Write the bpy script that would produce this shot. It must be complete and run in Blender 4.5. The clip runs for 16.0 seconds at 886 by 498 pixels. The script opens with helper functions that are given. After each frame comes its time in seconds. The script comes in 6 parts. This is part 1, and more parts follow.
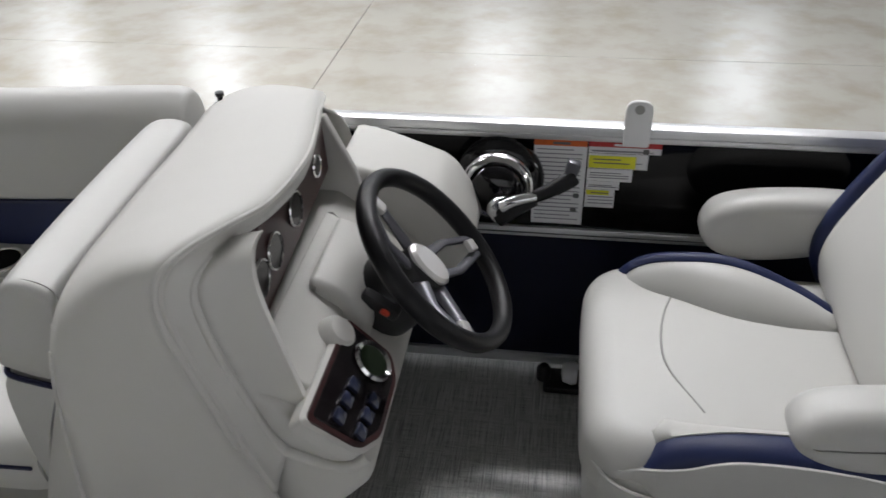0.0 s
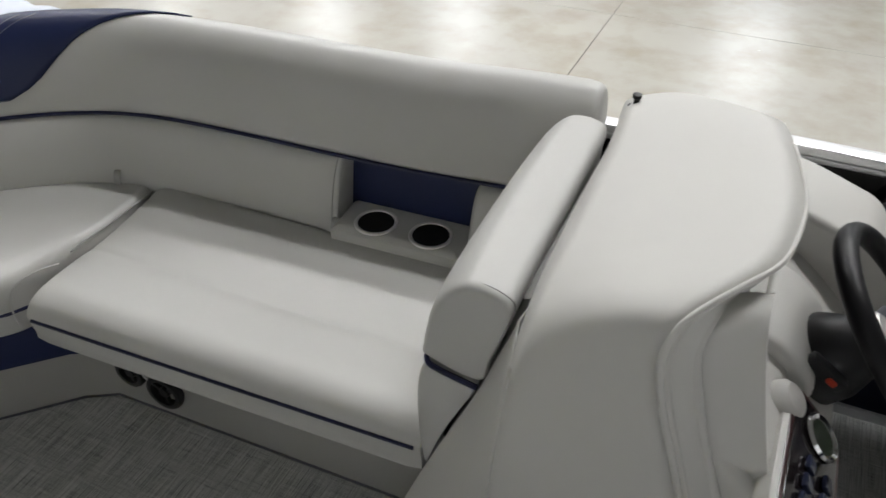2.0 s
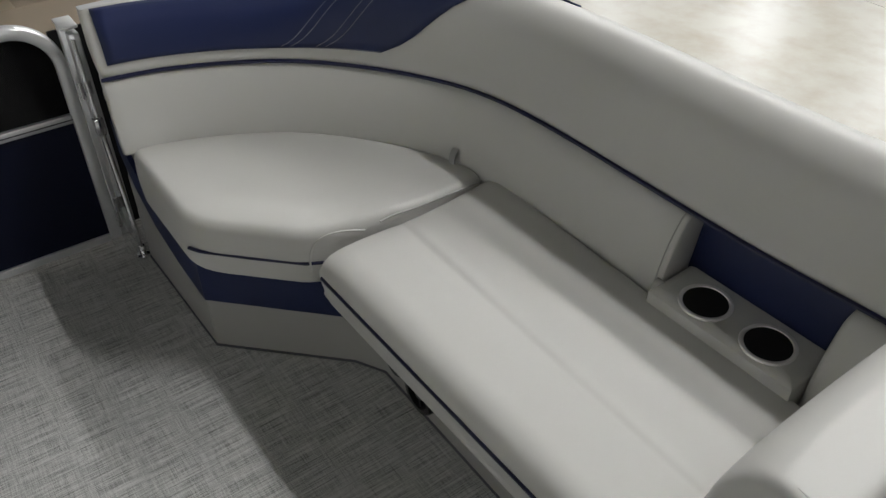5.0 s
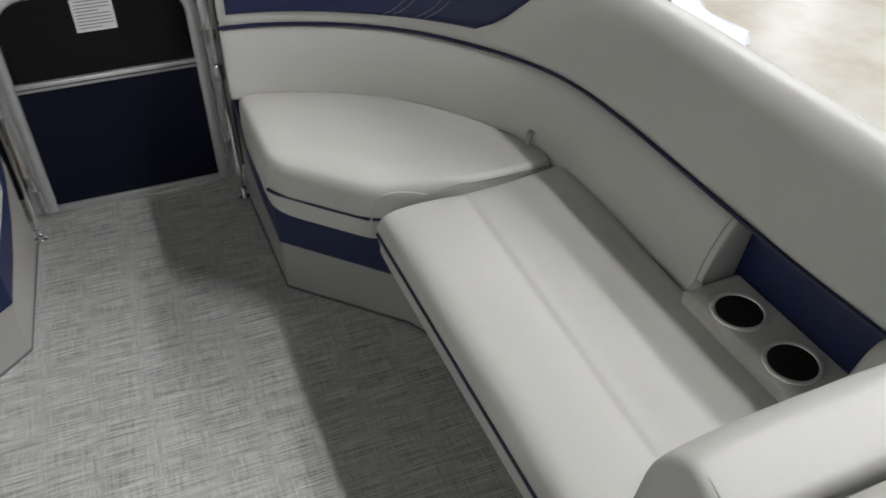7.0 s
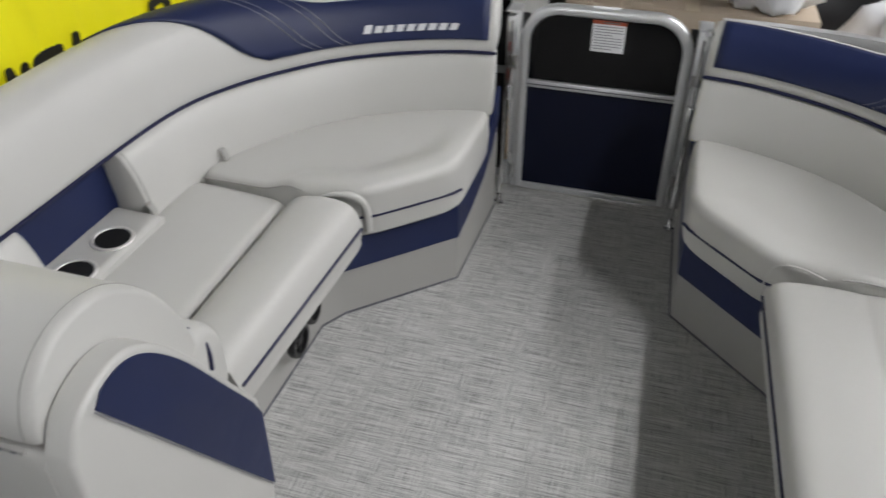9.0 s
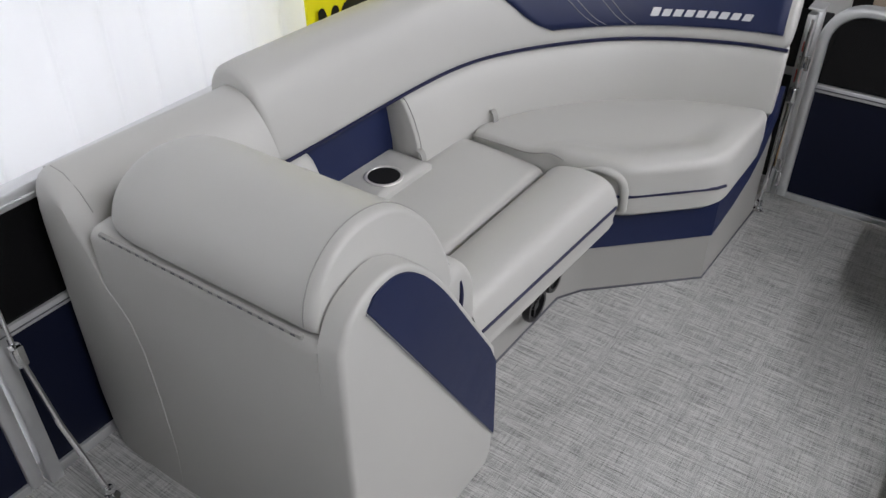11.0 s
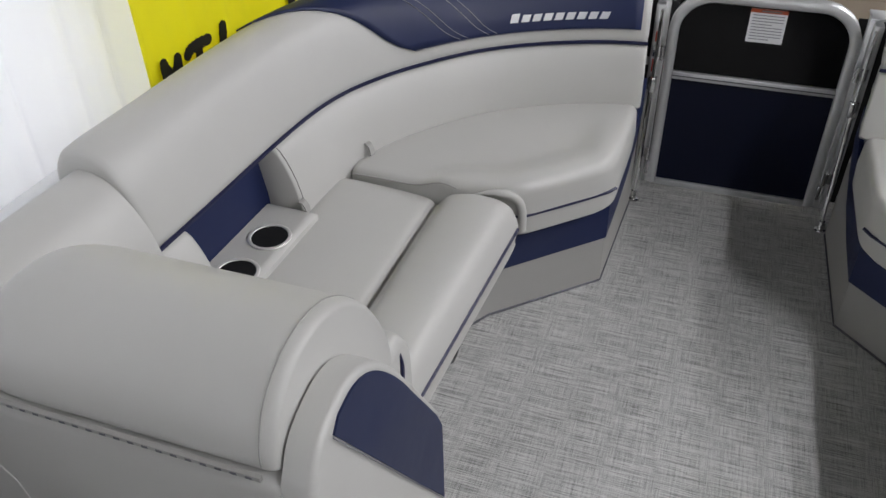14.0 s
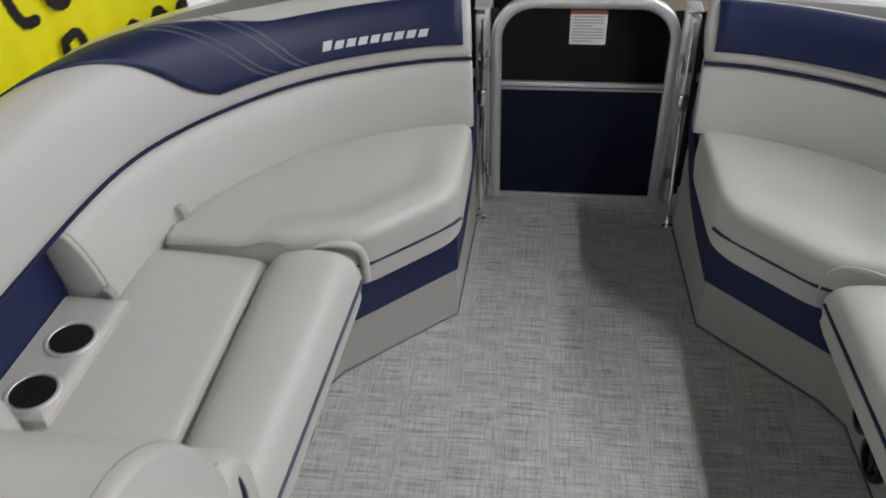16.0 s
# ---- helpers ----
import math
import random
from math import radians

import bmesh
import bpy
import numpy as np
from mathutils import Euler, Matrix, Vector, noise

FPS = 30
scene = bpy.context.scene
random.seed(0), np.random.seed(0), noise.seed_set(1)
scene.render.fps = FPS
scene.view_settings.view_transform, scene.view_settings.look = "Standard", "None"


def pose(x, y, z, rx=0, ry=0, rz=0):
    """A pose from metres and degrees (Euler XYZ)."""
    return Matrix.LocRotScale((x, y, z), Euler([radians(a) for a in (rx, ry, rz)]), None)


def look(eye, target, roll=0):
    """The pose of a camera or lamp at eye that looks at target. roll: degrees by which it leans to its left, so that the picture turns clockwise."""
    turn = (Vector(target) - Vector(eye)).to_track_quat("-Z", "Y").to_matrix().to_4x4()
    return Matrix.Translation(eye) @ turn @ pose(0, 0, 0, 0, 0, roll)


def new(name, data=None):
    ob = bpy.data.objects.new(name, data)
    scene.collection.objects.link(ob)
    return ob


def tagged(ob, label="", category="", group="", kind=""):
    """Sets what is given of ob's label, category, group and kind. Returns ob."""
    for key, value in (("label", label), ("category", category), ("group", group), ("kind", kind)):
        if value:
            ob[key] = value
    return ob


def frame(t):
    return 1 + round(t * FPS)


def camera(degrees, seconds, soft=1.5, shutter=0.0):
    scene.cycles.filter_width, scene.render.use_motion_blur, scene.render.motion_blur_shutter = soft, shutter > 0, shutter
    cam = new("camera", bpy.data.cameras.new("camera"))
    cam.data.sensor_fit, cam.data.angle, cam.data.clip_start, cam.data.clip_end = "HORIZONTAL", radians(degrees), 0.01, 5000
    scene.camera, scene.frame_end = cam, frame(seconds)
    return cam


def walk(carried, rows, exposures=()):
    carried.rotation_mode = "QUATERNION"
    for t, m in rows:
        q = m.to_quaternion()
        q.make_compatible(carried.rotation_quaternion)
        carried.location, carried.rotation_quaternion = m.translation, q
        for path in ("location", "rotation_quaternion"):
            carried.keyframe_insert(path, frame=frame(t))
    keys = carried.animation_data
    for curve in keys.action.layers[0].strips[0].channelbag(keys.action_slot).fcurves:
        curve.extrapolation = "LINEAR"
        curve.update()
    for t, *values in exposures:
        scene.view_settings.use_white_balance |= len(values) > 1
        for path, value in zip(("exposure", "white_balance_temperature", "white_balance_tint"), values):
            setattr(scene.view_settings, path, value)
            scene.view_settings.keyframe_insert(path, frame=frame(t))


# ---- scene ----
cam = camera(57.0, 16.0, shutter=0.3)
PATH = [
    (0, (0.905, -0.34, 1.424), (0.642, 1.29, 0.297), -1.6),
    (0.5, (0.785, -0.318, 1.434), (0.459, 1.297, 0.302), -0.9),
    (1, (0.647, -0.31, 1.442), (0.213, 1.272, 0.299), -0.2),
    (1.5, (0.563, -0.308, 1.467), (-0.007, 1.2, 0.285), -0.0),
    (2, (0.467, -0.322, 1.482), (-0.187, 1.121, 0.262), -0.1),
    (2.5, (0.394, -0.322, 1.465), (-0.314, 1.054, 0.199), 0.4),
    (3, (0.365, -0.239, 1.451), (-0.459, 1.03, 0.143), 0.8),
    (3.5, (0.345, -0.135, 1.44), (-0.643, 0.987, 0.112), 0.0),
    (4, (0.331, -0.079, 1.427), (-0.829, 0.91, 0.133), -0.7),
    (6.5, (0.42, 0.015, 1.42), (-0.947, 0.784, 0.179), 1.0),
    (7, (0.495, 0.094, 1.407), (-0.946, 0.663, 0.142), 0.1),
    (7.5, (0.607, 0.053, 1.439), (-0.89, 0.48, 0.185), -0.4),
    (8, (0.707, 0.04, 1.468), (-0.833, 0.329, 0.225), 0.1),
    (8.5, (0.717, 0.078, 1.504), (-0.866, 0.032, 0.284), 0.7),
    (9, (0.726, 0.17, 1.491), (-0.827, -0.277, 0.313), 0.1),
    (9.5, (0.784, 0.162, 1.451), (-0.693, -0.577, 0.323), 0.7),
    (10, (0.807, 0.123, 1.445), (-0.584, -0.781, 0.328), -0.4),
    (12.3, (0.775, 0.115, 1.449), (-0.522, -0.782, 0.218), 0.2),
    (12.5, (0.767, 0.111, 1.451), (-0.53, -0.796, 0.229), -0.0),
    (13, (0.737, 0.076, 1.457), (-0.59, -0.799, 0.244), -0.5),
    (13.5, (0.704, -0.026, 1.47), (-0.721, -0.73, 0.257), -1.1),
    (14, (0.712, -0.114, 1.467), (-0.786, -0.665, 0.262), -1.4),
    (14.5, (0.746, -0.166, 1.456), (-0.771, -0.678, 0.257), 0.5),
    (15, (0.751, -0.176, 1.444), (-0.765, -0.609, 0.213), 0.5),
    (15.5, (0.655, -0.146, 1.456), (-0.853, -0.457, 0.18), -0.0),
    (16, (0.493, -0.131, 1.45), (-1.08, -0.345, 0.234), -2.1),
]
walk(cam, [(t, look(eye, target, roll)) for t, eye, target, roll in PATH], [(0, 0.13, 6430, 12), (1.5, 0.1, 6500, 11), (3, 0.05, 6640, 9), (4.2, 0.04, 6640, 9), (6.5, 0.18, 6540, 10), (7.5, 0.27, 6540, 10), (9.5, 0.2, 6450, 12), (10.2, 0.16, 6400, 13), (12.5, 0.04, 6340, 14), (16, 0.08, 6470, 12)])

# ---- world and light ----
DECK_TO_GROUND = 0.80
world = bpy.data.worlds.new("world")
scene.world = world
world.use_nodes = True
_wn = world.node_tree.nodes
_sky = _wn.new("ShaderNodeTexSky")
_sky.sky_type, _sky.sun_disc, _sky.sun_elevation, _sky.sun_rotation = "NISHITA", False, radians(35), radians(20)
world.node_tree.links.new(_sky.outputs[0], _wn["Background"].inputs[0])
_wn["Background"].inputs[1].default_value = 0.12


def area_lamp(name, at, target, sx, sy, power, colour):
    data = bpy.data.lights.new(name, "AREA")
    data.shape, data.size, data.size_y, data.energy, data.color = "RECTANGLE", sx, sy, power, colour
    ob = new(name, data)
    ob.matrix_world = look(at, target)
    return ob


# ceiling strip lights: two rows over the starboard aisle
STRIPS = [(x, y, l, p * 102) for x, y, l, p in ((-6.0, 3.5, 3.2, 1), (-2.5, 3.5, 3.2, 1), (0.92, 3.0, 1.4, 1.1))] + [(x, 5.75, l, p * 93) for x, l, p in ((-6.0, 3.2, 1), (-2.5, 3.2, 1), (0.95, 2.7, 0.9))]
for _x, _y, _l, _p in STRIPS:
    area_lamp("strip_lamp", (_x, _y, 4.18), (_x, _y, 0), _l, 0.16, _p, (0.985, 0.99, 1.0))
# daylight entering through the tall windows of the starboard wall
for _x in (-11.0, -7.5, -4.8, -0.1, 3.6, 7.2):
    area_lamp("window_daylight", (_x, 11.9, 2.75), (_x, 0, 0.6), 0.95, 2.7, 18, (0.9, 0.95, 1.0))

# unseen glazed doors assumed in the stern-side wall, added to light aft-facing faces
for _y in (-3.4, 0.0, 3.4):
    area_lamp("stern_fill_lamp", (13.85, _y, 1.35), (0, _y * 0.2, 0.9), 2.6, 2.6, 76, (1.0, 0.985, 0.965))
# added fill behind the hanging sheet, set in unseen low windows of the port wall
for _x in (-2.7, 0.0, 2.7):
    area_lamp("window_daylight", (_x, -4.95, 1.0), (_x, 0, 1.0), 2.0, 1.7, 70, (1.0, 0.985, 0.94))

# ---- materials ----


def mat(name, base, rough=0.5, metal=0.0, grain=0.0, grain_scale=400.0, vary=0.06, vary_scale=6.0, coat=0.0, tint=None):
    m = bpy.data.materials.new(name)
    m.use_nodes = True
    n, l = m.node_tree.nodes, m.node_tree.links
    b = n["Principled BSDF"]
    b.inputs["Roughness"].default_value, b.inputs["Metallic"].default_value = rough, metal
    b.inputs["Coat Weight"].default_value = coat
    tc = n.new("ShaderNodeTexCoord")
    big = n.new("ShaderNodeTexNoise")
    big.inputs["Scale"].default_value, big.inputs["Detail"].default_value = vary_scale, 4
    l.new(tc.outputs["Object"], big.inputs["Vector"])
    mix = n.new("ShaderNodeMix")
    mix.data_type = "RGBA"
    dark = [c * (1 - vary) for c in base]
    light = [min(1, c * (1 + vary)) for c in (tint or base)]
    mix.inputs[6].default_value, mix.inputs[7].default_value = (*dark, 1), (*light, 1)
    l.new(big.outputs["Fac"], mix.inputs[0])
    l.new(mix.outputs[2], b.inputs["Base Color"])
    rr = n.new("ShaderNodeMapRange")
    rr.inputs[3].default_value, rr.inputs[4].default_value = max(0.02, rough * 0.85), min(1, rough * 1.15)
    l.new(big.outputs["Fac"], rr.inputs[0])
    l.new(rr.outputs[0], b.inputs["Roughness"])
    if grain:
        fine = n.new("ShaderNodeTexNoise")
        fine.inputs["Scale"].default_value, fine.inputs["Detail"].default_value = grain_scale, 3
        l.new(tc.outputs["Object"], fine.inputs["Vector"])
        wide = n.new("ShaderNodeTexNoise")
        wide.inputs["Scale"].default_value = 7
        l.new(tc.outputs["Object"], wide.inputs["Vector"])
        b1 = n.new("ShaderNodeBump")
        b1.inputs["Strength"].default_value, b1.inputs["Distance"].default_value = 0.25, 0.02 * grain * 2
        l.new(wide.outputs["Fac"], b1.inputs["Height"])
        b2 = n.new("ShaderNodeBump")
        b2.inputs["Strength"].default_value, b2.inputs["Distance"].default_value = grain, 0.001
        l.new(fine.outputs["Fac"], b2.inputs["Height"])
        l.new(b1.outputs[0], b2.inputs["Normal"])
        l.new(b2.outputs[0], b.inputs["Normal"])
    return m


def glow(name, colour, strength):
    m = bpy.data.materials.new(name)
    m.use_nodes = True
    b = m.node_tree.nodes["Principled BSDF"]
    b.inputs["Base Color"].default_value = (*colour, 1)
    b.inputs["Emission Color"].default_value = (*colour, 1)
    b.inputs["Emission Strength"].default_value = strength
    return m


VINYL = mat("grey_vinyl", (0.49, 0.485, 0.462), 0.42, 0, 0.25, 900, 0.035, 4)
NAVY = mat("navy_vinyl", (0.010, 0.017, 0.064), 0.45, 0, 0.3, 700, 0.12, 5)
PIPING = mat("navy_piping", (0.008, 0.010, 0.045), 0.4)
THREAD = mat("stitch_thread", (0.24, 0.235, 0.25), 0.7)
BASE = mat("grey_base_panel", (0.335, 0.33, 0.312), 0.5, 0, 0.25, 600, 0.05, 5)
SHELL = mat("textured_console_plastic", (0.55, 0.54, 0.51), 0.5, 0, 0.3, 1100, 0.03, 5)
ALU = mat("brushed_aluminium", (0.66, 0.665, 0.67), 0.36, 0.7, 0, 1, 0.08, 30)
CHROME = mat("chrome", (0.82, 0.82, 0.82), 0.12, 1.0, 0, 1, 0.04, 20)
BRIGHT = mat("satin_bright_metal", (0.80, 0.78, 0.76), 0.38, 0.55)
BLACKPANEL = mat("gloss_black_panel", (0.003, 0.003, 0.0035), 0.07, 0, 0, 1, 0.2, 3)
NAVYPANEL = mat("navy_fence_panel", (0.004, 0.006, 0.020), 0.45, 0, 0, 1, 0.15, 3)
BLACK = mat("black_plastic", (0.012, 0.012, 0.013), 0.38, 0, 0.2, 500, 0.2, 20)
BLACKGRIP = mat("black_foam_grip", (0.005, 0.005, 0.006), 0.38, 0, 0.4, 800, 0.15, 20)
EMBLEM = mat("silver_emblem", (0.72, 0.72, 0.74), 0.35, 0.3)
GLOSSBLACK = mat("gloss_black_housing", (0.004, 0.004, 0.005), 0.10)
CUPBLACK = mat("cup_interior", (0.002, 0.002, 0.002), 0.6)
GREYPLASTIC = mat("dark_grey_spoke", (0.10, 0.10, 0.115), 0.35, 0.3)
WOODTRIM = mat("dark_burl_trim", (0.042, 0.015, 0.015), 0.30, 0, 0, 1, 0.5, 40, 0.15)
for _m, _v in ((BLACKPANEL, 0.22), (NAVYPANEL, 0.2), (BLACKGRIP, 0.3), (NAVY, 0.35), (BLACK, 0.4)):
    _m.node_tree.nodes["Principled BSDF"].inputs["Specular IOR Level"].default_value = _v
WHITEPLASTIC = mat("white_plastic", (0.75, 0.75, 0.75), 0.4)
PAPER = mat("white_label", (0.75, 0.75, 0.76), 0.5)
INK = mat("label_ink", (0.12, 0.12, 0.12), 0.6)
PRINT = mat("small_grey_print", (0.25, 0.25, 0.27), 0.6)
ORANGE = mat("orange_label", (0.62, 0.12, 0.02), 0.5)
RUST = mat("rust_orange_label", (0.33, 0.055, 0.015), 0.5)
REDLABEL = mat("red_label", (0.42, 0.02, 0.02), 0.5)
YELLOWLABEL = mat("yellow_label", (0.72, 0.70, 0.03), 0.5)
BANNER = mat("yellow_banner_vinyl", (0.90, 0.86, 0.025), 0.45, 0, 0.1, 60, 0.03, 3)
BLACKPAINT = mat("black_marker_paint", (0.01, 0.01, 0.01), 0.5)
WHITEWRAP = mat("white_wrap", (0.90, 0.905, 0.92), 0.45, 0, 0.1, 40, 0.04, 3)
# same white plastic as the floor sheet, lightened because the bags lie in shade
WHITEBAG = mat("white_plastic_lightened", (0.84, 0.85, 0.87), 0.4, 0, 0.4, 30, 0.05, 4)
# darkened to offset the strong light that falls on the floor sheet
WHITECLOTH = mat("white_plastic_darkened", (0.60, 0.63, 0.70), 0.5, 0, 0.4, 30, 0.06, 4)
PALEBOARD = mat("pale_board", (0.56, 0.56, 0.54), 0.55, 0, 0.15, 80, 0.05, 4)
CARDBOARD = mat("cardboard", (0.42, 0.345, 0.265), 0.8, 0, 0.2, 200, 0.08, 5)
WALLPAINT = mat("white_wall_paint", (0.32, 0.32, 0.31), 0.7, 0, 0.1, 60, 0.04, 1)
DARKCLOTH = mat("black_cover", (0.015, 0.015, 0.017), 0.7, 0, 0.3, 50, 0.2, 5)
GAUGEFACE = mat("green_gauge_face", (0.010, 0.017, 0.008), 0.15)
SWITCHBLACK = mat("gloss_switch_plate", (0.010, 0.008, 0.009), 0.12)
LENS = mat("dark_lens", (0.02, 0.025, 0.05), 0.1)
REDMARK = mat("red_tag", (0.55, 0.05, 0.02), 0.5)
WOODEND = mat("bare_wood", (0.45, 0.30, 0.15), 0.6)
CEILINGPAINT = mat("grey_ceiling_sheet", (0.10, 0.10, 0.097), 0.6, 0, 0.1, 60, 0.04, 1)
LAMPGLOW = glow("lamp_diffuser", (1.0, 0.98, 0.95), 6.0)
SKYGLOW = glow("bright_daylight", (0.86, 0.93, 1.0), 1.5)


def woven_floor():
    m = bpy.data.materials.new("woven_grey_vinyl_floor")
    m.use_nodes = True
    n, l = m.node_tree.nodes, m.node_tree.links
    b = n["Principled BSDF"]
    b.inputs["Roughness"].default_value = 0.6
    tc = n.new("ShaderNodeTexCoord")

    def threads(sx, sy, seed):
        mp = n.new("ShaderNodeMapping")
        mp.inputs["Scale"].default_value = (sx, sy, 1)
        mp.inputs["Location"].default_value = (seed, seed * 0.7, 0)
        l.new(tc.outputs["Object"], mp.inputs["Vector"])
        t = n.new("ShaderNodeTexNoise")
        t.inputs["Scale"].default_value, t.inputs["Detail"].default_value, t.inputs["Roughness"].default_value = 1.0, 3, 0.7
        l.new(mp.outputs[0], t.inputs["Vector"])
        return t.outputs["Fac"]

    def mathn(op, a, c):
        k = n.new("ShaderNodeMath")
        k.operation = op
        for i, v in enumerate((a, c)):
            if isinstance(v, float):
                k.inputs[i].default_value = v
            else:
                l.new(v, k.inputs[i])
        return k.outputs[0]

    total = 0.0
    for sx, sy, seed, w in ((470, 9, 1.0, 0.41), (19, 470, 5.0, 0.22), (170, 5, 9.0, 0.13), (6, 170, 13.0, 0.11), (650, 650, 17.0, 0.15)):
        total = mathn("ADD", mathn("MULTIPLY", threads(sx, sy, seed), w), total)
    total = mathn("ADD", total, mathn("MULTIPLY", mathn("SUBTRACT", threads(3, 3, 3.0), 0.5), 0.05))
    ramp = n.new("ShaderNodeValToRGB")
    e = ramp.color_ramp.elements
    e[0].position, e[0].color = 0.415, (0.125, 0.125, 0.12, 1)
    e[1].position, e[1].color = 0.563, (0.585, 0.585, 0.57, 1)
    l.new(total, ramp.inputs[0])
    l.new(ramp.outputs[0], b.inputs["Base Color"])
    bump = n.new("ShaderNodeBump")
    bump.inputs["Strength"].default_value, bump.inputs["Distance"].default_value = 0.35, 0.001
    l.new(total, bump.inputs["Height"])
    l.new(bump.outputs[0], b.inputs["Normal"])
    return m


def concrete():
    m = mat("polished_concrete", (0.40, 0.385, 0.345), 0.2, 0, 0.0, 60, 0.10, 1.3, 0.0, (0.46, 0.445, 0.405))
    n, l = m.node_tree.nodes, m.node_tree.links
    b = n["Principled BSDF"]
    tc = n.new("ShaderNodeTexCoord")

    def noise_at(scale, detail, rough):
        t = n.new("ShaderNodeTexNoise")
        t.inputs["Scale"].default_value, t.inputs["Detail"].default_value, t.inputs["Roughness"].default_value = scale, detail, rough
        l.new(tc.outputs["Object"], t.inputs["Vector"])
        return t.outputs["Fac"]

    # trowel clouds and small tan stains
    stain = n.new("ShaderNodeValToRGB")
    e = stain.color_ramp.elements
    e[0].position, e[0].color = 0.34, (0.89, 0.855, 0.79, 1)
    e[1].position, e[1].color = 0.56, (1.0, 1.0, 1.0, 1)
    l.new(noise_at(2.6, 7, 0.62), stain.inputs[0])
    tone = n.new("ShaderNodeMix")
    tone.data_type, tone.blend_type = "RGBA", "MULTIPLY"
    tone.inputs[0].default_value = 1.0
    l.new(b.inputs["Base Color"].links[0].from_socket, tone.inputs[6])
    l.new(stain.outputs[0], tone.inputs[7])
    l.new(tone.outputs[2], b.inputs["Base Color"])
    rr = n.new("ShaderNodeMapRange")
    rr.inputs[3].default_value, rr.inputs[4].default_value = 0.19, 0.30
    l.new(noise_at(6, 5, 0.6), rr.inputs[0])
    l.new(rr.outputs[0], b.inputs["Roughness"])
    return m


def let_light_through(m, share, colour):
    """Adds translucency, for thin plastic sheeting."""
    n, l = m.node_tree.nodes, m.node_tree.links
    tr = n.new("ShaderNodeBsdfTranslucent")
    tr.inputs[0].default_value = (*colour, 1)
    mx = n.new("ShaderNodeMixShader")
    mx.inputs[0].default_value = share
    l.new(n["Principled BSDF"].outputs[0], mx.inputs[1])
    l.new(tr.outputs[0], mx.inputs[2])
    l.new(mx.outputs[0], n["Material Output"].inputs["Surface"])


let_light_through(WHITEWRAP, 0.58, (0.92, 0.93, 0.95))
let_light_through(BANNER, 0.45, (0.95, 0.90, 0.02))
WOVEN = woven_floor()
CONCRETE = concrete()

# ---- geometry helpers ----


def smooth(me, angle=40):
    me.polygons.foreach_set("use_smooth", [True] * len(me.polygons))
    me.set_sharp_from_angle(angle=radians(angle))


def thing(name, at, label, category, group="", kind=""):
    e = new(name)
    e.empty_display_size = 0.1
    e.matrix_world = Matrix.Translation(at)
    tagged(e, label, category, group, kind)
    return e


def world_of(ob):
    m = ob.matrix_basis
    while ob.parent:
        m = ob.parent.matrix_basis @ ob.matrix_parent_inverse @ m
        ob = ob.parent
    return m


def part(name, bm, material, parent=None, label="", angle=40, recalc=True):
    if recalc:
        bmesh.ops.recalc_face_normals(bm, faces=bm.faces)
    me = bpy.data.meshes.new(name)
    bm.to_mesh(me)
    bm.free()
    smooth(me, angle)
    me.materials.append(material)
    ob = new(name, me)
    if parent:
        ob.parent = parent
        ob.matrix_parent_inverse = world_of(parent).inverted()
    if label:
        ob["label"] = label
    return ob


def add_grid(bm, rows, close_u=False, close_v=False, cap=True):
    """rows of points; faces between rows. close_v closes each row on itself; cap fills the end rows."""
    vs = [[bm.verts.new(p) for p in r] for r in rows]
    nr, nc = len(vs), len(vs[0])
    for i in range(nr if close_u else nr - 1):
        a, b = vs[i], vs[(i + 1) % nr]
        for j in range(nc if close_v else nc - 1):
            k = (j + 1) % nc
            bm.faces.new((a[j], a[k], b[k], b[j]))
    if cap and close_v and not close_u:
        bm.faces.new(vs[0][::-1])
        bm.faces.new(vs[-1])
    return vs


def grid(rows, **k):
    bm = bmesh.new()
    add_grid(bm, rows, **k)
    return bm


def add_box(bm, lo, hi, bevel=0.004, seg=2, m=None):
    g = bmesh.ops.create_cube(bm, size=1.0)
    c = [(a + b) / 2 for a, b in zip(lo, hi)]
    d = [b - a for a, b in zip(lo, hi)]
    for v in g["verts"]:
        v.co = Vector([c[i] + v.co[i] * d[i] for i in range(3)])
    vs = g["verts"]
    if bevel:
        es = list({e for v in vs for e in v.link_edges})
        r = bmesh.ops.bevel(bm, geom=es, offset=bevel, segments=seg, affect="EDGES", profile=0.5)
        vs = list({v for f in r["faces"] for v in f.verts} | {v for v in vs if v.is_valid})
    if m:
        for v in vs:
            v.co = m @ v.co
    return vs


def box(lo, hi, bevel=0.004, seg=2, m=None):
    bm = bmesh.new()
    add_box(bm, lo, hi, bevel, seg, m)
    return bm


def curve_points(pts, per=8, closed=False):
    """Catmull-Rom through the points."""
    p = [Vector(q) for q in pts]
    n = len(p)
    out = []
    for i in range(n if closed else n - 1):
        a = p[(i - 1) % n] if closed or i > 0 else p[0] * 2 - p[1]
        b, c = p[i], p[(i + 1) % n]
        d = p[(i + 2) % n] if closed or i < n - 2 else p[-1] * 2 - p[-2]
        for k in range(per):
            t = k / per
            out.append(0.5 * ((2 * b) + (c - a) * t + (2 * a - 5 * b + 4 * c - d) * t * t + (3 * b - a - 3 * c + d) * t ** 3))
    if not closed:
        out.append(p[-1])
    return out


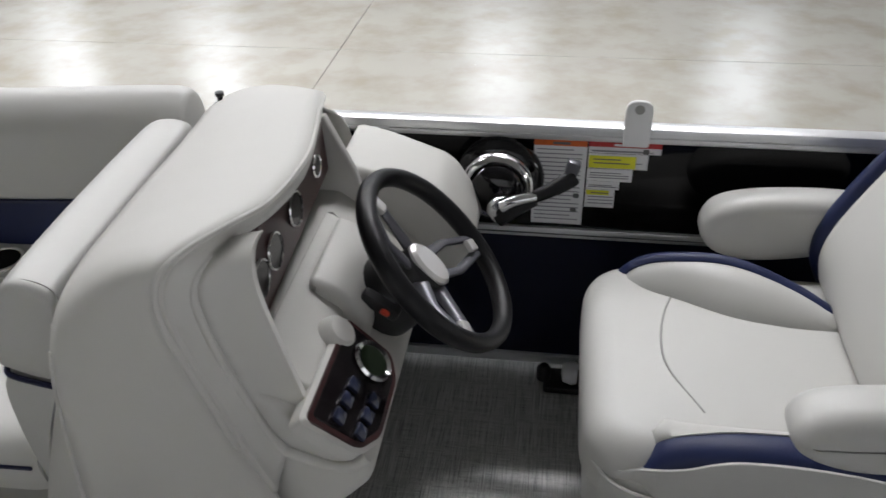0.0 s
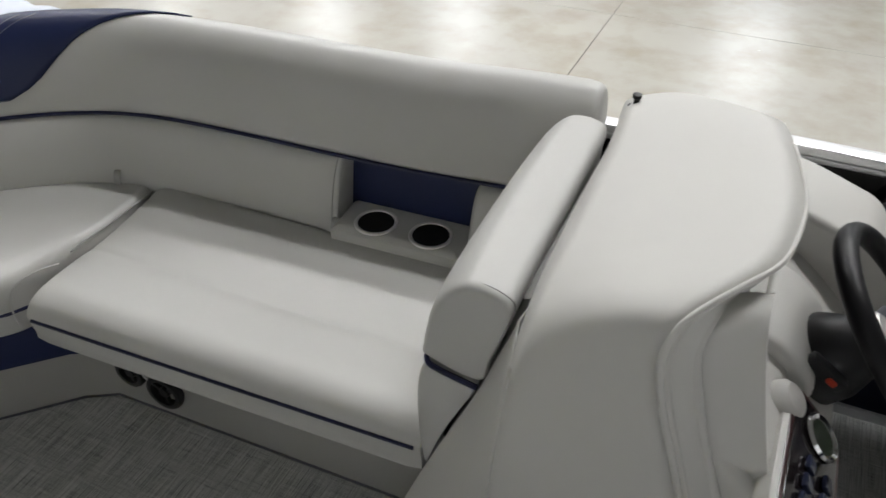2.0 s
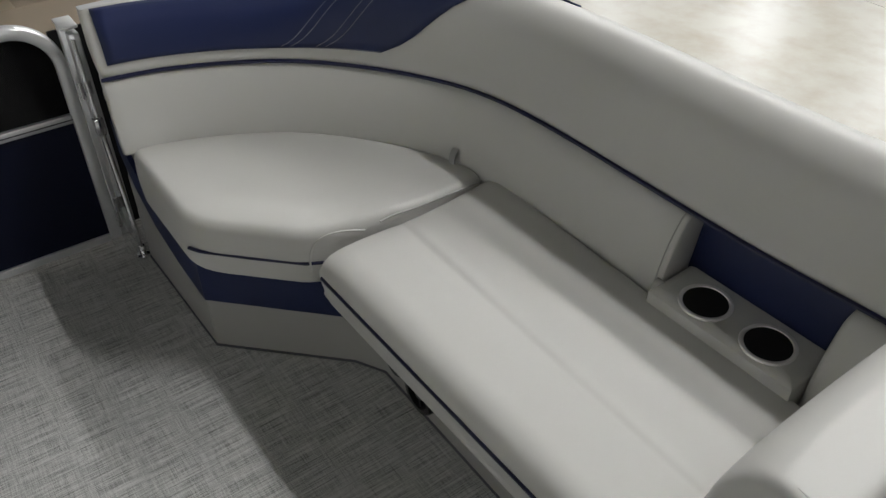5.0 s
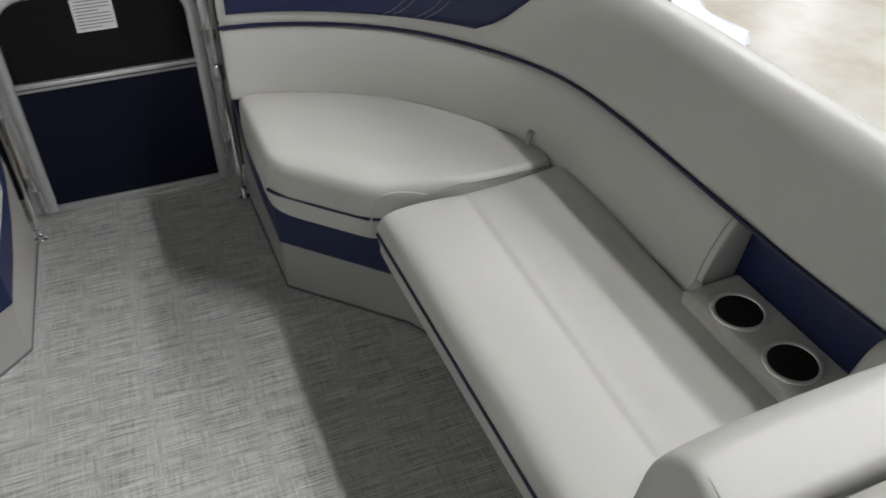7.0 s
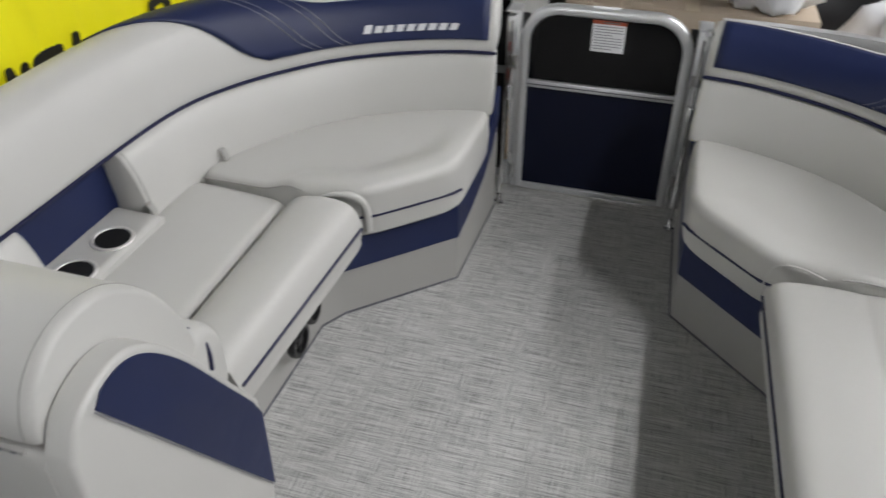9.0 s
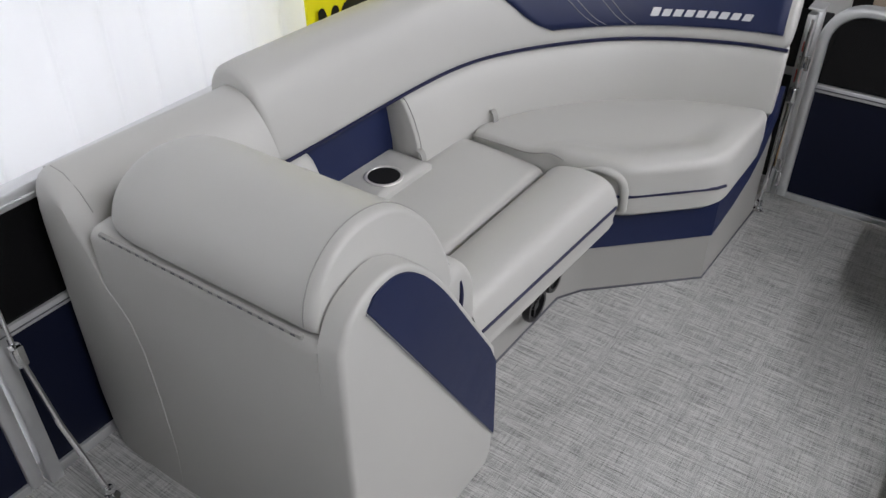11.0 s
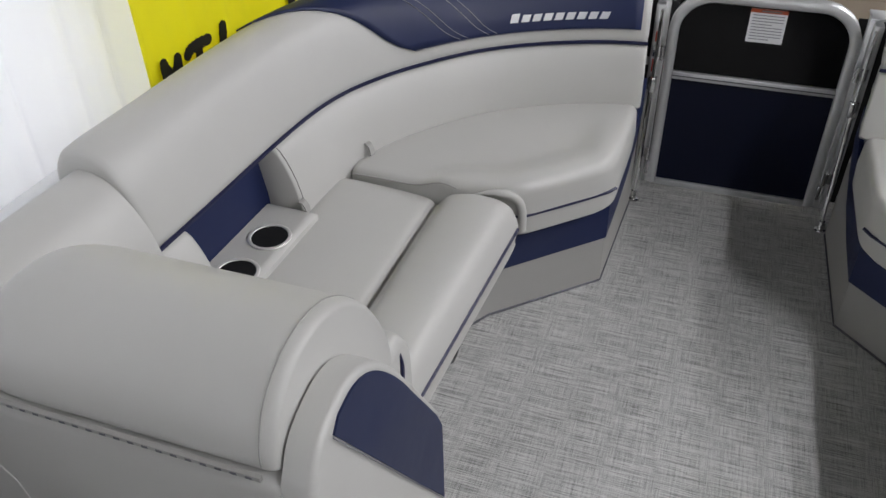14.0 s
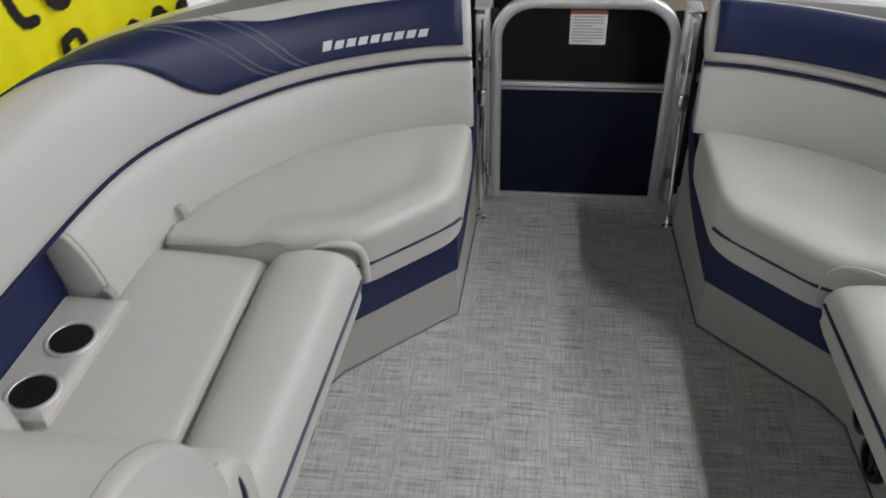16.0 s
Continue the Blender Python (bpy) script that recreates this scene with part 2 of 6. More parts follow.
def add_tube(bm, pts, r, seg=8, closed=False, flat=1.0):
    pts = [Vector(p) for p in pts]
    n = len(pts)
    rows, up = [], None
    for i, p in enumerate(pts):
        a = pts[(i - 1) % n] if closed or i > 0 else pts[0]
        b = pts[(i + 1) % n] if closed or i < n - 1 else pts[-1]
        t = (b - a).normalized()
        if up is None:
            up = t.orthogonal().normalized() if abs(t.z) > 0.9 else Vector((0, 0, 1))
        u = (up - t * up.dot(t)).normalized()
        w = t.cross(u)
        up = u
        rr = r[i] if isinstance(r, (list, tuple)) else r
        rows.append([p + (u * math.cos(q) * flat + w * math.sin(q)) * rr for q in (2 * math.pi * k / seg for k in range(seg))])
    add_grid(bm, rows, close_u=closed, close_v=True)


def tube(pts, r, seg=8, closed=False, flat=1.0):
    bm = bmesh.new()
    add_tube(bm, pts, r, seg, closed, flat)
    return bm


def add_lathe(bm, profile, m=None, seg=24):
    """profile: (radius, height) rows, turned about z."""
    m = m or Matrix()
    rows = [[m @ Vector((r * math.cos(q), r * math.sin(q), h)) for q in (2 * math.pi * k / seg for k in range(seg))] for r, h in profile]
    add_grid(bm, rows, close_u=profile[0][0] > 0 and profile[-1][0] > 0 and len(profile) > 2, close_v=True)


def lathe(profile, m=None, seg=24):
    bm = bmesh.new()
    add_lathe(bm, profile, m, seg)
    return bm


def facing(at, normal, up=(0, 0, 1)):
    """A pose whose z axis looks along normal."""
    z = Vector(normal).normalized()
    x = Vector(up).cross(z)
    x = x.normalized() if x.length > 1e-4 else Vector((1, 0, 0))
    y = z.cross(x)
    return Matrix(((x.x, y.x, z.x, at[0]), (x.y, y.y, z.y, at[1]), (x.z, y.z, z.z, at[2]), (0, 0, 0, 1)))


def rounded_outline(pts, radius, seg=5):
    out = []
    n = len(pts)
    for i, p in enumerate(pts):
        p, a, b = Vector(p), Vector(pts[i - 1]), Vector(pts[(i + 1) % n])
        r = radius[i] if isinstance(radius, (list, tuple)) else radius
        if r <= 0:
            out.append(p)
            continue
        u, w = (a - p), (b - p)
        k = min(r, u.length * 0.45, w.length * 0.45)
        s, e = p + u.normalized() * k, p + w.normalized() * k
        out += [s.lerp(p, t).lerp(p.lerp(e, t), t) for t in (q / seg for q in range(seg + 1))]
    return out


def inset_outline(pts, d):
    """Moves a counter-clockwise closed 2D outline inwards by d."""
    n, out = len(pts), []
    for i in range(n):
        t = Vector(pts[(i + 1) % n]) - Vector(pts[i - 1])
        t = Vector((t[0], t[1])).normalized()
        out.append(Vector((pts[i][0] - t.y * d, pts[i][1] + t.x * d)))
    return out


def area2(pts):
    return sum(pts[i - 1][0] * pts[i][1] - pts[i][0] * pts[i - 1][1] for i in range(len(pts)))


def cushion(outline, z0, z1, r, fn, crown=0.012, rings=7, under=0.012):
    """A padded cushion over a plan outline: rounded upper edge, crowned top. fn places (x, v, z)."""
    o = list(outline)
    if area2(o) < 0:
        o.reverse()
    rows = [[(p, z0) for p in inset_outline(o, under)], [(p, z0 + under) for p in o]]
    for k in range(rings + 1):
        q = math.pi / 2 * k / rings
        rows.append([(p, z1 - r + r * math.sin(q)) for p in inset_outline(o, r * (1 - math.cos(q)))])
    last = [p for p, z in rows[-1]]
    cen = sum((Vector(p) for p in last), Vector((0, 0))) / len(last)
    bm = bmesh.new()
    for k in (1, 2, 3):
        s = (0.88, 0.62, 0.30)[k - 1]
        rows.append([(cen + (Vector(p) - cen) * s, z1 + crown * (1 - s) * (1 + s)) for p in last])
    vs = add_grid(bm, [[fn(p[0], p[1], z) for p, z in row] for row in rows], close_v=True, cap=False)
    bm.faces.new(vs[0][::-1])
    top = bm.verts.new(fn(cen.x, cen.y, z1 + crown))
    for j in range(len(vs[-1])):
        bm.faces.new((vs[-1][j], vs[-1][(j + 1) % len(vs[-1])], top))
    return bm


def resampled(pts, step):
    """Even points along a closed 2D outline."""
    out, n = [], len(pts)
    for i in range(n):
        a, b = Vector(pts[i]), Vector(pts[(i + 1) % n])
        k = max(1, round((b - a).length / step))
        out += [a.lerp(b, j / k) for j in range(k)]
    return out


def away_from(line, p):
    """Distance of a 2D point from a polyline, and how far along it (0..1) the nearest place lies."""
    best, run, total = (9.0, 0.0), 0.0, sum((Vector(b) - Vector(a)).length for a, b in zip(line, line[1:]))
    for a, b in zip(line, line[1:]):
        a, b = Vector(a), Vector(b)
        t = min(1.0, max(0.0, (p - a).dot(b - a) / (b - a).length_squared))
        d = (p - a.lerp(b, t)).length
        if d < best[0]:
            best = (d, (run + t * (b - a).length) / total)
        run += (b - a).length
    return best


def sculpted_cushion(outline, z0, z1, r, fn, height, rings=6, under=0.012):
    """A boxed cushion whose top follows height(p) over z1, with a tight rounded upper edge."""
    o = resampled([Vector((p[0], p[1])) for p in outline], 0.014)
    if area2(o) < 0:
        o.reverse()
    rows = [[(p, z0) for p in inset_outline(o, under)], [(p, z0 + under) for p in o], [(p, z0 + (z1 - z0) * 0.5) for p in inset_outline(o, -0.003)]]
    for k in range(rings + 1):
        q = math.pi / 2 * k / rings
        rows.append([(p, z1 - r + r * math.sin(q) + height(p) * math.sin(q)) for p in inset_outline(o, r * (1 - math.cos(q)))])
    last = [p for p, z in rows[-1]]
    cen = sum((Vector(p) for p in last), Vector((0, 0))) / len(last)
    for k in range(1, 15):
        ring = [cen + (Vector(p) - cen) * (1 - k / 18.0) for p in last]
        rows.append([(p, z1 + height(p)) for p in ring])
    bm = bmesh.new()
    vs = add_grid(bm, [[fn(p[0], p[1], z) for p, z in row] for row in rows], close_v=True, cap=False)
    bm.faces.new(vs[0][::-1])
    bm.faces.new(vs[-1])
    return bm


def starboard(x, v, z):
    return Vector((x, v, z))


def port(x, v, z):
    return Vector((x, -(1.04 * v + 0.005), z))


class Run:
    """A plan curve with a profile swept along it. Profile points are (outward offset, height)."""

    def __init__(self, pts):
        dense = curve_points([(x, v, 0) for x, v in pts], 10)
        self.p, self.s = dense, [0.0]
        for a, b in zip(dense, dense[1:]):
            self.s.append(self.s[-1] + (b - a).length)
        self.length = self.s[-1]

    def at(self, s):
        s = min(max(s, 0.0), self.length)
        k = 0
        while k < len(self.s) - 2 and self.s[k + 1] < s:
            k += 1
        t = (s - self.s[k]) / max(1e-9, self.s[k + 1] - self.s[k])
        p = self.p[k].lerp(self.p[k + 1], t)
        i, j = max(0, k - 2), min(len(self.p) - 1, k + 3)
        d = (self.p[j] - self.p[i]).normalized()
        return p, Vector((-d.y, d.x, 0))

    def where_x(self, x):
        for k in range(len(self.p) - 1):
            if self.p[k].x <= x <= self.p[k + 1].x:
                return self.s[k] + (x - self.p[k].x) / max(1e-9, self.p[k + 1].x - self.p[k].x) * (self.s[k + 1] - self.s[k])
        return self.length if x > self.p[-1].x else 0.0

    def place(self, s, d, z, fn):
        p, n = self.at(s)
        q = p + n * d
        return fn(q.x, q.y, z)

    def sweep(self, profile, s0, s1, fn, steps=40, round_end=0.02, shape=None, pleat=0.0, shrink=0.16):
        """Closed profile; the last centimetres at both ends shrink a little, for padded ends."""
        cd = sum(d for d, z in profile) / len(profile)
        cz = sum(z for d, z in profile) / len(profile)
        ss = [s0 + (s1 - s0) * k / steps for k in range(steps + 1)]
        extra0 = [s0 + round_end * (1 - math.cos(q)) for q in (0.0, 0.5, 1.0)] if round_end else []
        extra1 = [s1 - round_end * (1 - math.cos(q)) for q in (1.0, 0.5, 0.0)] if round_end else []
        if round_end:
            ss = extra0 + [s for s in ss if s0 + round_end < s < s1 - round_end] + extra1
        rows = []
        for s in ss:
            e = min(s - s0, s1 - s)
            k = 1.0
            if round_end and e < round_end:
                k = 1 - shrink * (1 - math.sqrt(max(0.0, 1 - (1 - e / round_end) ** 2)))
            # gathered folds on the aft end
            w = pleat * max(0.0, 1 - abs(s1 - s - 0.012) / 0.014) if pleat else 0.0
            row = []
            for i, (d, z) in enumerate(profile):
                kk = k * (1 - w * (0.5 + 0.5 * math.cos(2.1 * i)))
                z2 = cz + (z - cz) * kk
                d2 = cd + (d - cd) * kk
                dd, dz = shape(s, d2, z2) if shape else (0.0, 0.0)
                row.append(self.place(s, d2 + dd, z2 + dz, fn))
            rows.append(row)
        return grid(rows, close_v=True)


def smooth_profile(pts, per=4):
    return [(p.x, p.y) for p in curve_points([(d, z, 0) for d, z in pts], per, closed=True)]

# ---- structure: deck, showroom ----
GZ = -DECK_TO_GROUND

floor = tagged(part("floor", box((-1.95, -1.30, -0.035), (3.2, 1.30, 0.0), 0.004), WOVEN), "grey woven vinyl deck covering of the boat", "floor", kind="structure")
deck_edge = tagged(part("deck_edge", box((-2.0, -1.33, -0.10), (3.25, 1.33, -0.037), 0.01), ALU), "bare aluminium deck edge under the floor", "deck edge", kind="structure")
ground = thing("ground", (0, 2, GZ), "polished grey-tan concrete showroom floor with saw-cut joints", "floor", kind="structure")
_bed = part("joint_filler", box((-14, -8, GZ - 0.2), (14, 12, GZ - 0.005), 0), mat("joint_grout", (0.22, 0.21, 0.19), 0.8), ground)
_xs = [-14, -9.65, -5.2, -0.78, 3.67, 8.1, 14]
_ys = [-8, -3.45, 1.0, 5.45, 9.9, 12]
for _i in range(len(_xs) - 1):
    for _j in range(len(_ys) - 1):
        part("slab", box((_xs[_i] + 0.003, _ys[_j] + 0.003, GZ - 0.1), (_xs[_i + 1] - 0.003, _ys[_j + 1] - 0.003, GZ), 0.002, 1), CONCRETE, ground)

CEIL = 4.4
ceiling = tagged(part("ceiling", box((-14.2, -8.2, CEIL), (14.2, 12.2, CEIL + 0.15), 0), CEILINGPAINT), "plain grey showroom ceiling", "ceiling", kind="structure")
tagged(part("wall_west", box((-14.2, -8.2, GZ - 0.2), (-14, 12.2, CEIL), 0), WALLPAINT), "plain white painted showroom wall", "wall", kind="structure")
_wall = bmesh.new()
_edge = -8.2
for _y in (-3.4, 0.0, 3.4):
    add_box(_wall, (14, _edge, GZ - 0.2), (14.2, _y - 1.4, CEIL), 0)
    add_box(_wall, (14, _y - 1.4, 2.75), (14.2, _y + 1.4, CEIL), 0)
    _edge = _y + 1.4
add_box(_wall, (14, _edge, GZ - 0.2), (14.2, 12.2, CEIL), 0)
tagged(part("wall_east", _wall, WALLPAINT), "white showroom wall with openings for the added doors", "wall", kind="structure")
# unseen doors, added as a bright source beyond the stern
for _k, _y in enumerate((-3.4, 0.0, 3.4)):
    d = thing(f"door_{_k + 1}", (14.1, _y, GZ), "unseen bright glazed door, added to light aft-facing sides", "door", "glazed doors", "structure")
    fr = bmesh.new()
    for lo, hi in (((14.04, _y - 1.4, GZ), (14.12, _y - 1.33, 2.75)), ((14.04, _y + 1.33, GZ), (14.12, _y + 1.4, 2.75)), ((14.04, _y - 1.33, 2.67), (14.12, _y + 1.33, 2.75)), ((14.04, _y - 0.03, GZ), (14.12, _y + 0.03, 2.67))):
        add_box(fr, lo, hi, 0.005)
    part("door_frame", fr, ALU, d)
    part("pane", box((14.13, _y - 1.33, GZ), (14.15, _y + 1.33, 2.67), 0), SKYGLOW, d, "bright daylight pane")
_wall = bmesh.new()
_edge = -14.0
for _x in (-2.7, 0.0, 2.7):
    add_box(_wall, (_edge, -5.2, GZ - 0.2), (_x - 1.1, -5.0, CEIL), 0)
    add_box(_wall, (_x - 1.1, -5.2, GZ - 0.2), (_x + 1.1, -5.0, 0.05), 0)
    add_box(_wall, (_x - 1.1, -5.2, 1.95), (_x + 1.1, -5.0, CEIL), 0)
    _edge = _x + 1.1
add_box(_wall, (_edge, -5.2, GZ - 0.2), (14, -5.0, CEIL), 0)
tagged(part("wall_south", _wall, WALLPAINT), "white showroom wall with openings for the added windows", "wall", kind="structure")
# unseen windows, added to hold the lamps that backlight the sheet
for _k, _x in enumerate((-2.7, 0.0, 2.7)):
    w = thing(f"window_{_k + 7}", (_x, -5.1, 0.05), "unseen wide bright window, added to backlight the hanging sheet", "window", "showroom windows", "structure")
    fr = bmesh.new()
    for lo, hi in (((_x - 1.1, -5.12, 0.05), (_x - 1.04, -5.04, 1.95)), ((_x + 1.04, -5.12, 0.05), (_x + 1.1, -5.04, 1.95)), ((_x - 1.04, -5.12, 0.05), (_x + 1.04, -5.04, 0.12)), ((_x - 1.04, -5.12, 1.88), (_x + 1.04, -5.04, 1.95))):
        add_box(fr, lo, hi, 0.005)
    part("window_frame", fr, ALU, w)
    part("pane", box((_x - 1.04, -5.15, 0.12), (_x + 1.04, -5.13, 1.88), 0), SKYGLOW, w, "bright daylight pane")
_wall = bmesh.new()
_edge = -14.0
for _x in (-11.0, -7.5, -4.8, -0.1, 3.6, 7.2):
    add_box(_wall, (_edge, 12, GZ - 0.2), (_x - 0.55, 12.2, CEIL), 0)
    add_box(_wall, (_x - 0.55, 12, GZ - 0.2), (_x + 0.55, 12.2, 1.3), 0)
    add_box(_wall, (_x - 0.55, 12, 4.2), (_x + 0.55, 12.2, CEIL), 0)
    _edge = _x + 0.55
add_box(_wall, (_edge, 12, GZ - 0.2), (14, 12.2, CEIL), 0)
tagged(part("wall_north", _wall, WALLPAINT), "white showroom wall with tall window openings", "wall", kind="structure")
for _k, _x in enumerate((-11.0, -7.5, -4.8, -0.1, 3.6, 7.2)):
    w = thing(f"window_{_k + 1}", (_x, 12.1, 1.3), "tall bright showroom window with a slim frame", "window", "showroom windows", "structure")
    fr = bmesh.new()
    for lo, hi in (((_x - 0.55, 12.04, 1.3), (_x - 0.49, 12.12, 4.2)), ((_x + 0.49, 12.04, 1.3), (_x + 0.55, 12.12, 4.2)),
                   ((_x - 0.49, 12.04, 1.3), (_x + 0.49, 12.12, 1.37)), ((_x - 0.49, 12.04, 4.13), (_x + 0.49, 12.12, 4.2))):
        add_box(fr, lo, hi, 0.005)
    part("window_frame", fr, ALU, w)
    part("pane", box((_x - 0.49, 12.13, 1.37), (_x + 0.49, 12.15, 4.13), 0), SKYGLOW, w, "bright daylight pane")
for _x, _y, _l, _p in STRIPS:
    e = thing("strip_light", (_x, _y, CEIL), "long white ceiling strip light", "ceiling light", "ceiling strip lights")
    part("housing", box((_x - _l / 2 - 0.05, _y - 0.12, 4.28), (_x + _l / 2 + 0.05, _y + 0.12, CEIL), 0.01), WHITEPLASTIC, e)
    part("diffuser", box((_x - _l / 2, _y - 0.08, 4.225), (_x + _l / 2, _y + 0.08, 4.279), 0.01), LAMPGLOW, e, "glowing white diffuser")

# ---- pontoons that carry the deck ----
for _y in (-0.85, 0.85):
    r = (DECK_TO_GROUND - 0.10) / 2
    rows = [(-2.2, 0.0), (-2.19, 0.03), (-2.0, r * 0.6), (-1.5, r), (3.2, r), (3.2, 0.0)]
    bm = bmesh.new()
    add_lathe(bm, [(q, x) for x, q in rows], Matrix.Translation((0, _y, GZ + r)) @ Matrix.Rotation(radians(90), 4, "Y"), 28)
    tagged(part("pontoon", bm, ALU), "long round aluminium pontoon under the deck", "pontoon", "pontoons")

# ---- lounges ----
RUN = Run([(-1.475, 0.25), (-1.45, 0.40), (-1.385, 0.56), (-1.30, 0.69), (-1.19, 0.795), (-1.06, 0.885), (-0.92, 0.945), (-0.73, 0.972), (-0.36, 0.985), (0.0, 1.0), (0.30, 1.012)])
BACK = smooth_profile([(-0.055, 0.30), (-0.06, 0.38), (-0.045, 0.47), (-0.012, 0.545), (0.02, 0.556), (0.05, 0.55), (0.055, 0.42), (0.05, 0.30)], 3)
BOLSTER_OPEN = [(0.0, 0.562), (0.008, 0.61), (0.024, 0.665), (0.050, 0.717), (0.084, 0.747), (0.122, 0.755), (0.160, 0.740), (0.186, 0.698), (0.192, 0.62), (0.188, 0.56)]
BOLSTER = smooth_profile(BOLSTER_OPEN + [(0.10, 0.545), (0.02, 0.553)], 3)
SKIN = [(p.x, p.y) for p in curve_points([(d, z, 0) for d, z in BOLSTER_OPEN], 6)]


def ramp(a, b, x):
    t = min(1.0, max(0.0, (x - a) / (b - a)))
    return t * t * (3 - 2 * t)


def settle(s, d, z):
    """The bolster beside the helm is a little flatter along its middle and climbs at its aft end."""
    x = RUN.at(s)[0].x
    flat = ramp(-1.20, -0.82, x)
    sag = -0.006 * flat
    return -0.012 * flat * min(1.0, max(0.0, (d - 0.08) / 0.08)), 0.013 * ramp(-0.25, 0.12, x) - sag * min(1.0, max(0.0, (z - 0.60) / 0.13))


def skin(u, off=0.0):
    """Point of the bolster's face at u in 0..1, from the piping over the crest; off lifts it off the surface."""
    k = min(max(u, 0.0), 1.0) * (len(SKIN) - 1)
    i = min(int(k), len(SKIN) - 2)
    a, b = Vector(SKIN[i]), Vector(SKIN[i + 1])
    t = (b - a).normalized()
    p = a.lerp(b, k - i)
    return p.x - t.y * off, p.y + t.x * off


def lounge(fn, aft, pocket0, pocket1, cup_x, cup_d, cup_z, crease, bolster_end, label, group):
    """One L-shaped bow lounge. aft: where the chaise cushion ends; pocket0..pocket1: the cup holder recess."""
    L = thing("bow_lounge", fn(-0.6, 0.7, 0), label, "boat seat", group)
    S = RUN.where_x
    # plinth
    inner = [(-1.53, 0.285), (-1.11, 0.300), (-0.87, 0.545), (-0.80, 0.585), (aft, 0.60)]
    outer = [RUN.at(s)[0] + RUN.at(s)[1] * 0.14 for s in [S(aft) * k / 24 for k in range(24, -1, -1)]]
    o = [Vector(p) for p in inner] + [Vector((p.x, p.y)) for p in outer if p.y > 0.32]
    if area2(o) < 0:
        o.reverse()
    bm = grid([[fn(p[0], p[1], z) for p in o] for z in (0.0, 0.268)], close_v=True)
    part("base", bm, BASE, L, "light grey vinyl-covered base panel")
    # thin dark tube where base meets floor, drawn for the contact shadow
    part("base_foot_shade", tube([fn(x, v - 0.001, 0.003) for x, v in inner], 0.0035, 6), GREYPLASTIC, L, "thin dark line at the foot of the base, standing for contact shade")
    # navy band round the plinth, sweeping up towards the bow end
    band = [(-1.53, 0.281, 0.335, 0.43), (-1.45, 0.281, 0.265, 0.36), (-1.36, 0.284, 0.21, 0.30), (-1.25, 0.289, 0.175, 0.272), (-1.11, 0.296, 0.150, 0.268), (-0.865, 0.541, 0.150, 0.268), (-0.80, 0.581, 0.150, 0.268)]
    rows = []
    for x, v, za, zb in band:
        rows.append([fn(x, v, za), fn(x, v, zb), fn(x, v + 0.012, zb), fn(x, v + 0.012, za)])
    part("accent_band", grid(rows, close_v=True), NAVY, L, "navy vinyl band round the base", angle=20)
    # the plinth rises under the band towards the bow
    rows = [[fn(x, v + 0.006, 0.24), fn(x, v + 0.006, za + 0.02), fn(x, v + 0.035, za + 0.02), fn(x, v + 0.035, 0.24)] for x, v, za, zb in band[:5]]
    part("base_wing", grid(rows, close_v=True), BASE, L, "light grey rising end of the base panel", angle=20)
    # bow cushion
    back = []
    s1 = S(-0.865)
    for k in range(25):
        p, n = RUN.at(0.04 + (s1 - 0.04) * k / 24)
        back.append(p - n * 0.05)
    ol = [Vector((p.x, p.y)) for p in back]
    ol = ol[3:-4] + rounded_outline([(-0.905, 0.897), (-0.852, 0.893), (-0.848, 0.64), (-0.885, 0.472), (-1.07, 0.287), (-1.432, 0.283), tuple(ol[3])], [0.0, 0.030, 0.06, 0.04, 0.06, 0.055, 0.0])[:-1]
    nose = [(-0.848, 0.60), (-0.885, 0.472), (-1.07, 0.287), (-1.22, 0.285), (-1.42, 0.283)]

    def swell(p):
        # a soft roll along the front edge that dies out towards the bow, and a slight crown behind it
        d, t = away_from(nose, Vector(p))
        fade = 1 - ramp(0.55, 0.98, t)
        groove = 0.07 * crease * math.exp(-((d - 0.125) / 0.024) ** 2)
        return fade * ((0.004 + 0.58 * crease) * math.exp(-((d - 0.052) / 0.042) ** 2) - groove)

    bow = part("seat_cushion", sculpted_cushion(ol, 0.262, 0.403, 0.020, fn, swell), VINYL, L, "light grey vinyl bow cushion")
    aft_edge = [fn(-0.8455, v, 0.3955 + swell((-0.85, v))) for v in (0.885, 0.80, 0.72, 0.66, 0.62)]
    part("welt", tube(curve_points(aft_edge, 4), 0.0022, 6), BASE, bow, "sewn edge welt")
    pipe = [fn(x, v, 0.327) for x, v in ((-1.085, 0.2835), (-1.06, 0.2975), (-0.98, 0.374), (-0.893, 0.463), (-0.872, 0.503))]
    part("piping", tube(pipe, 0.0042, 6), PIPING, bow, "navy piping")
    part("end_welt", tube(curve_points([fn(x, v, z) for x, v, z in ((-0.850, 0.585, 0.388), (-0.860, 0.545, 0.398), (-0.872, 0.510, 0.395), (-0.882, 0.484, 0.378), (-0.886, 0.472, 0.345), (-0.884, 0.470, 0.29))], 5), [0.0022 + (0.0 if fn is starboard else 0.0088) * min(1, k / 10) for k in range(26)], 10), VINYL, bow, "rounded end of the bow cushion")
    # chaise cushion: flat pad behind, raised front roll, a crease between
    rise, lip = crease / 0.024, (0.022 if fn is starboard else 0.010)
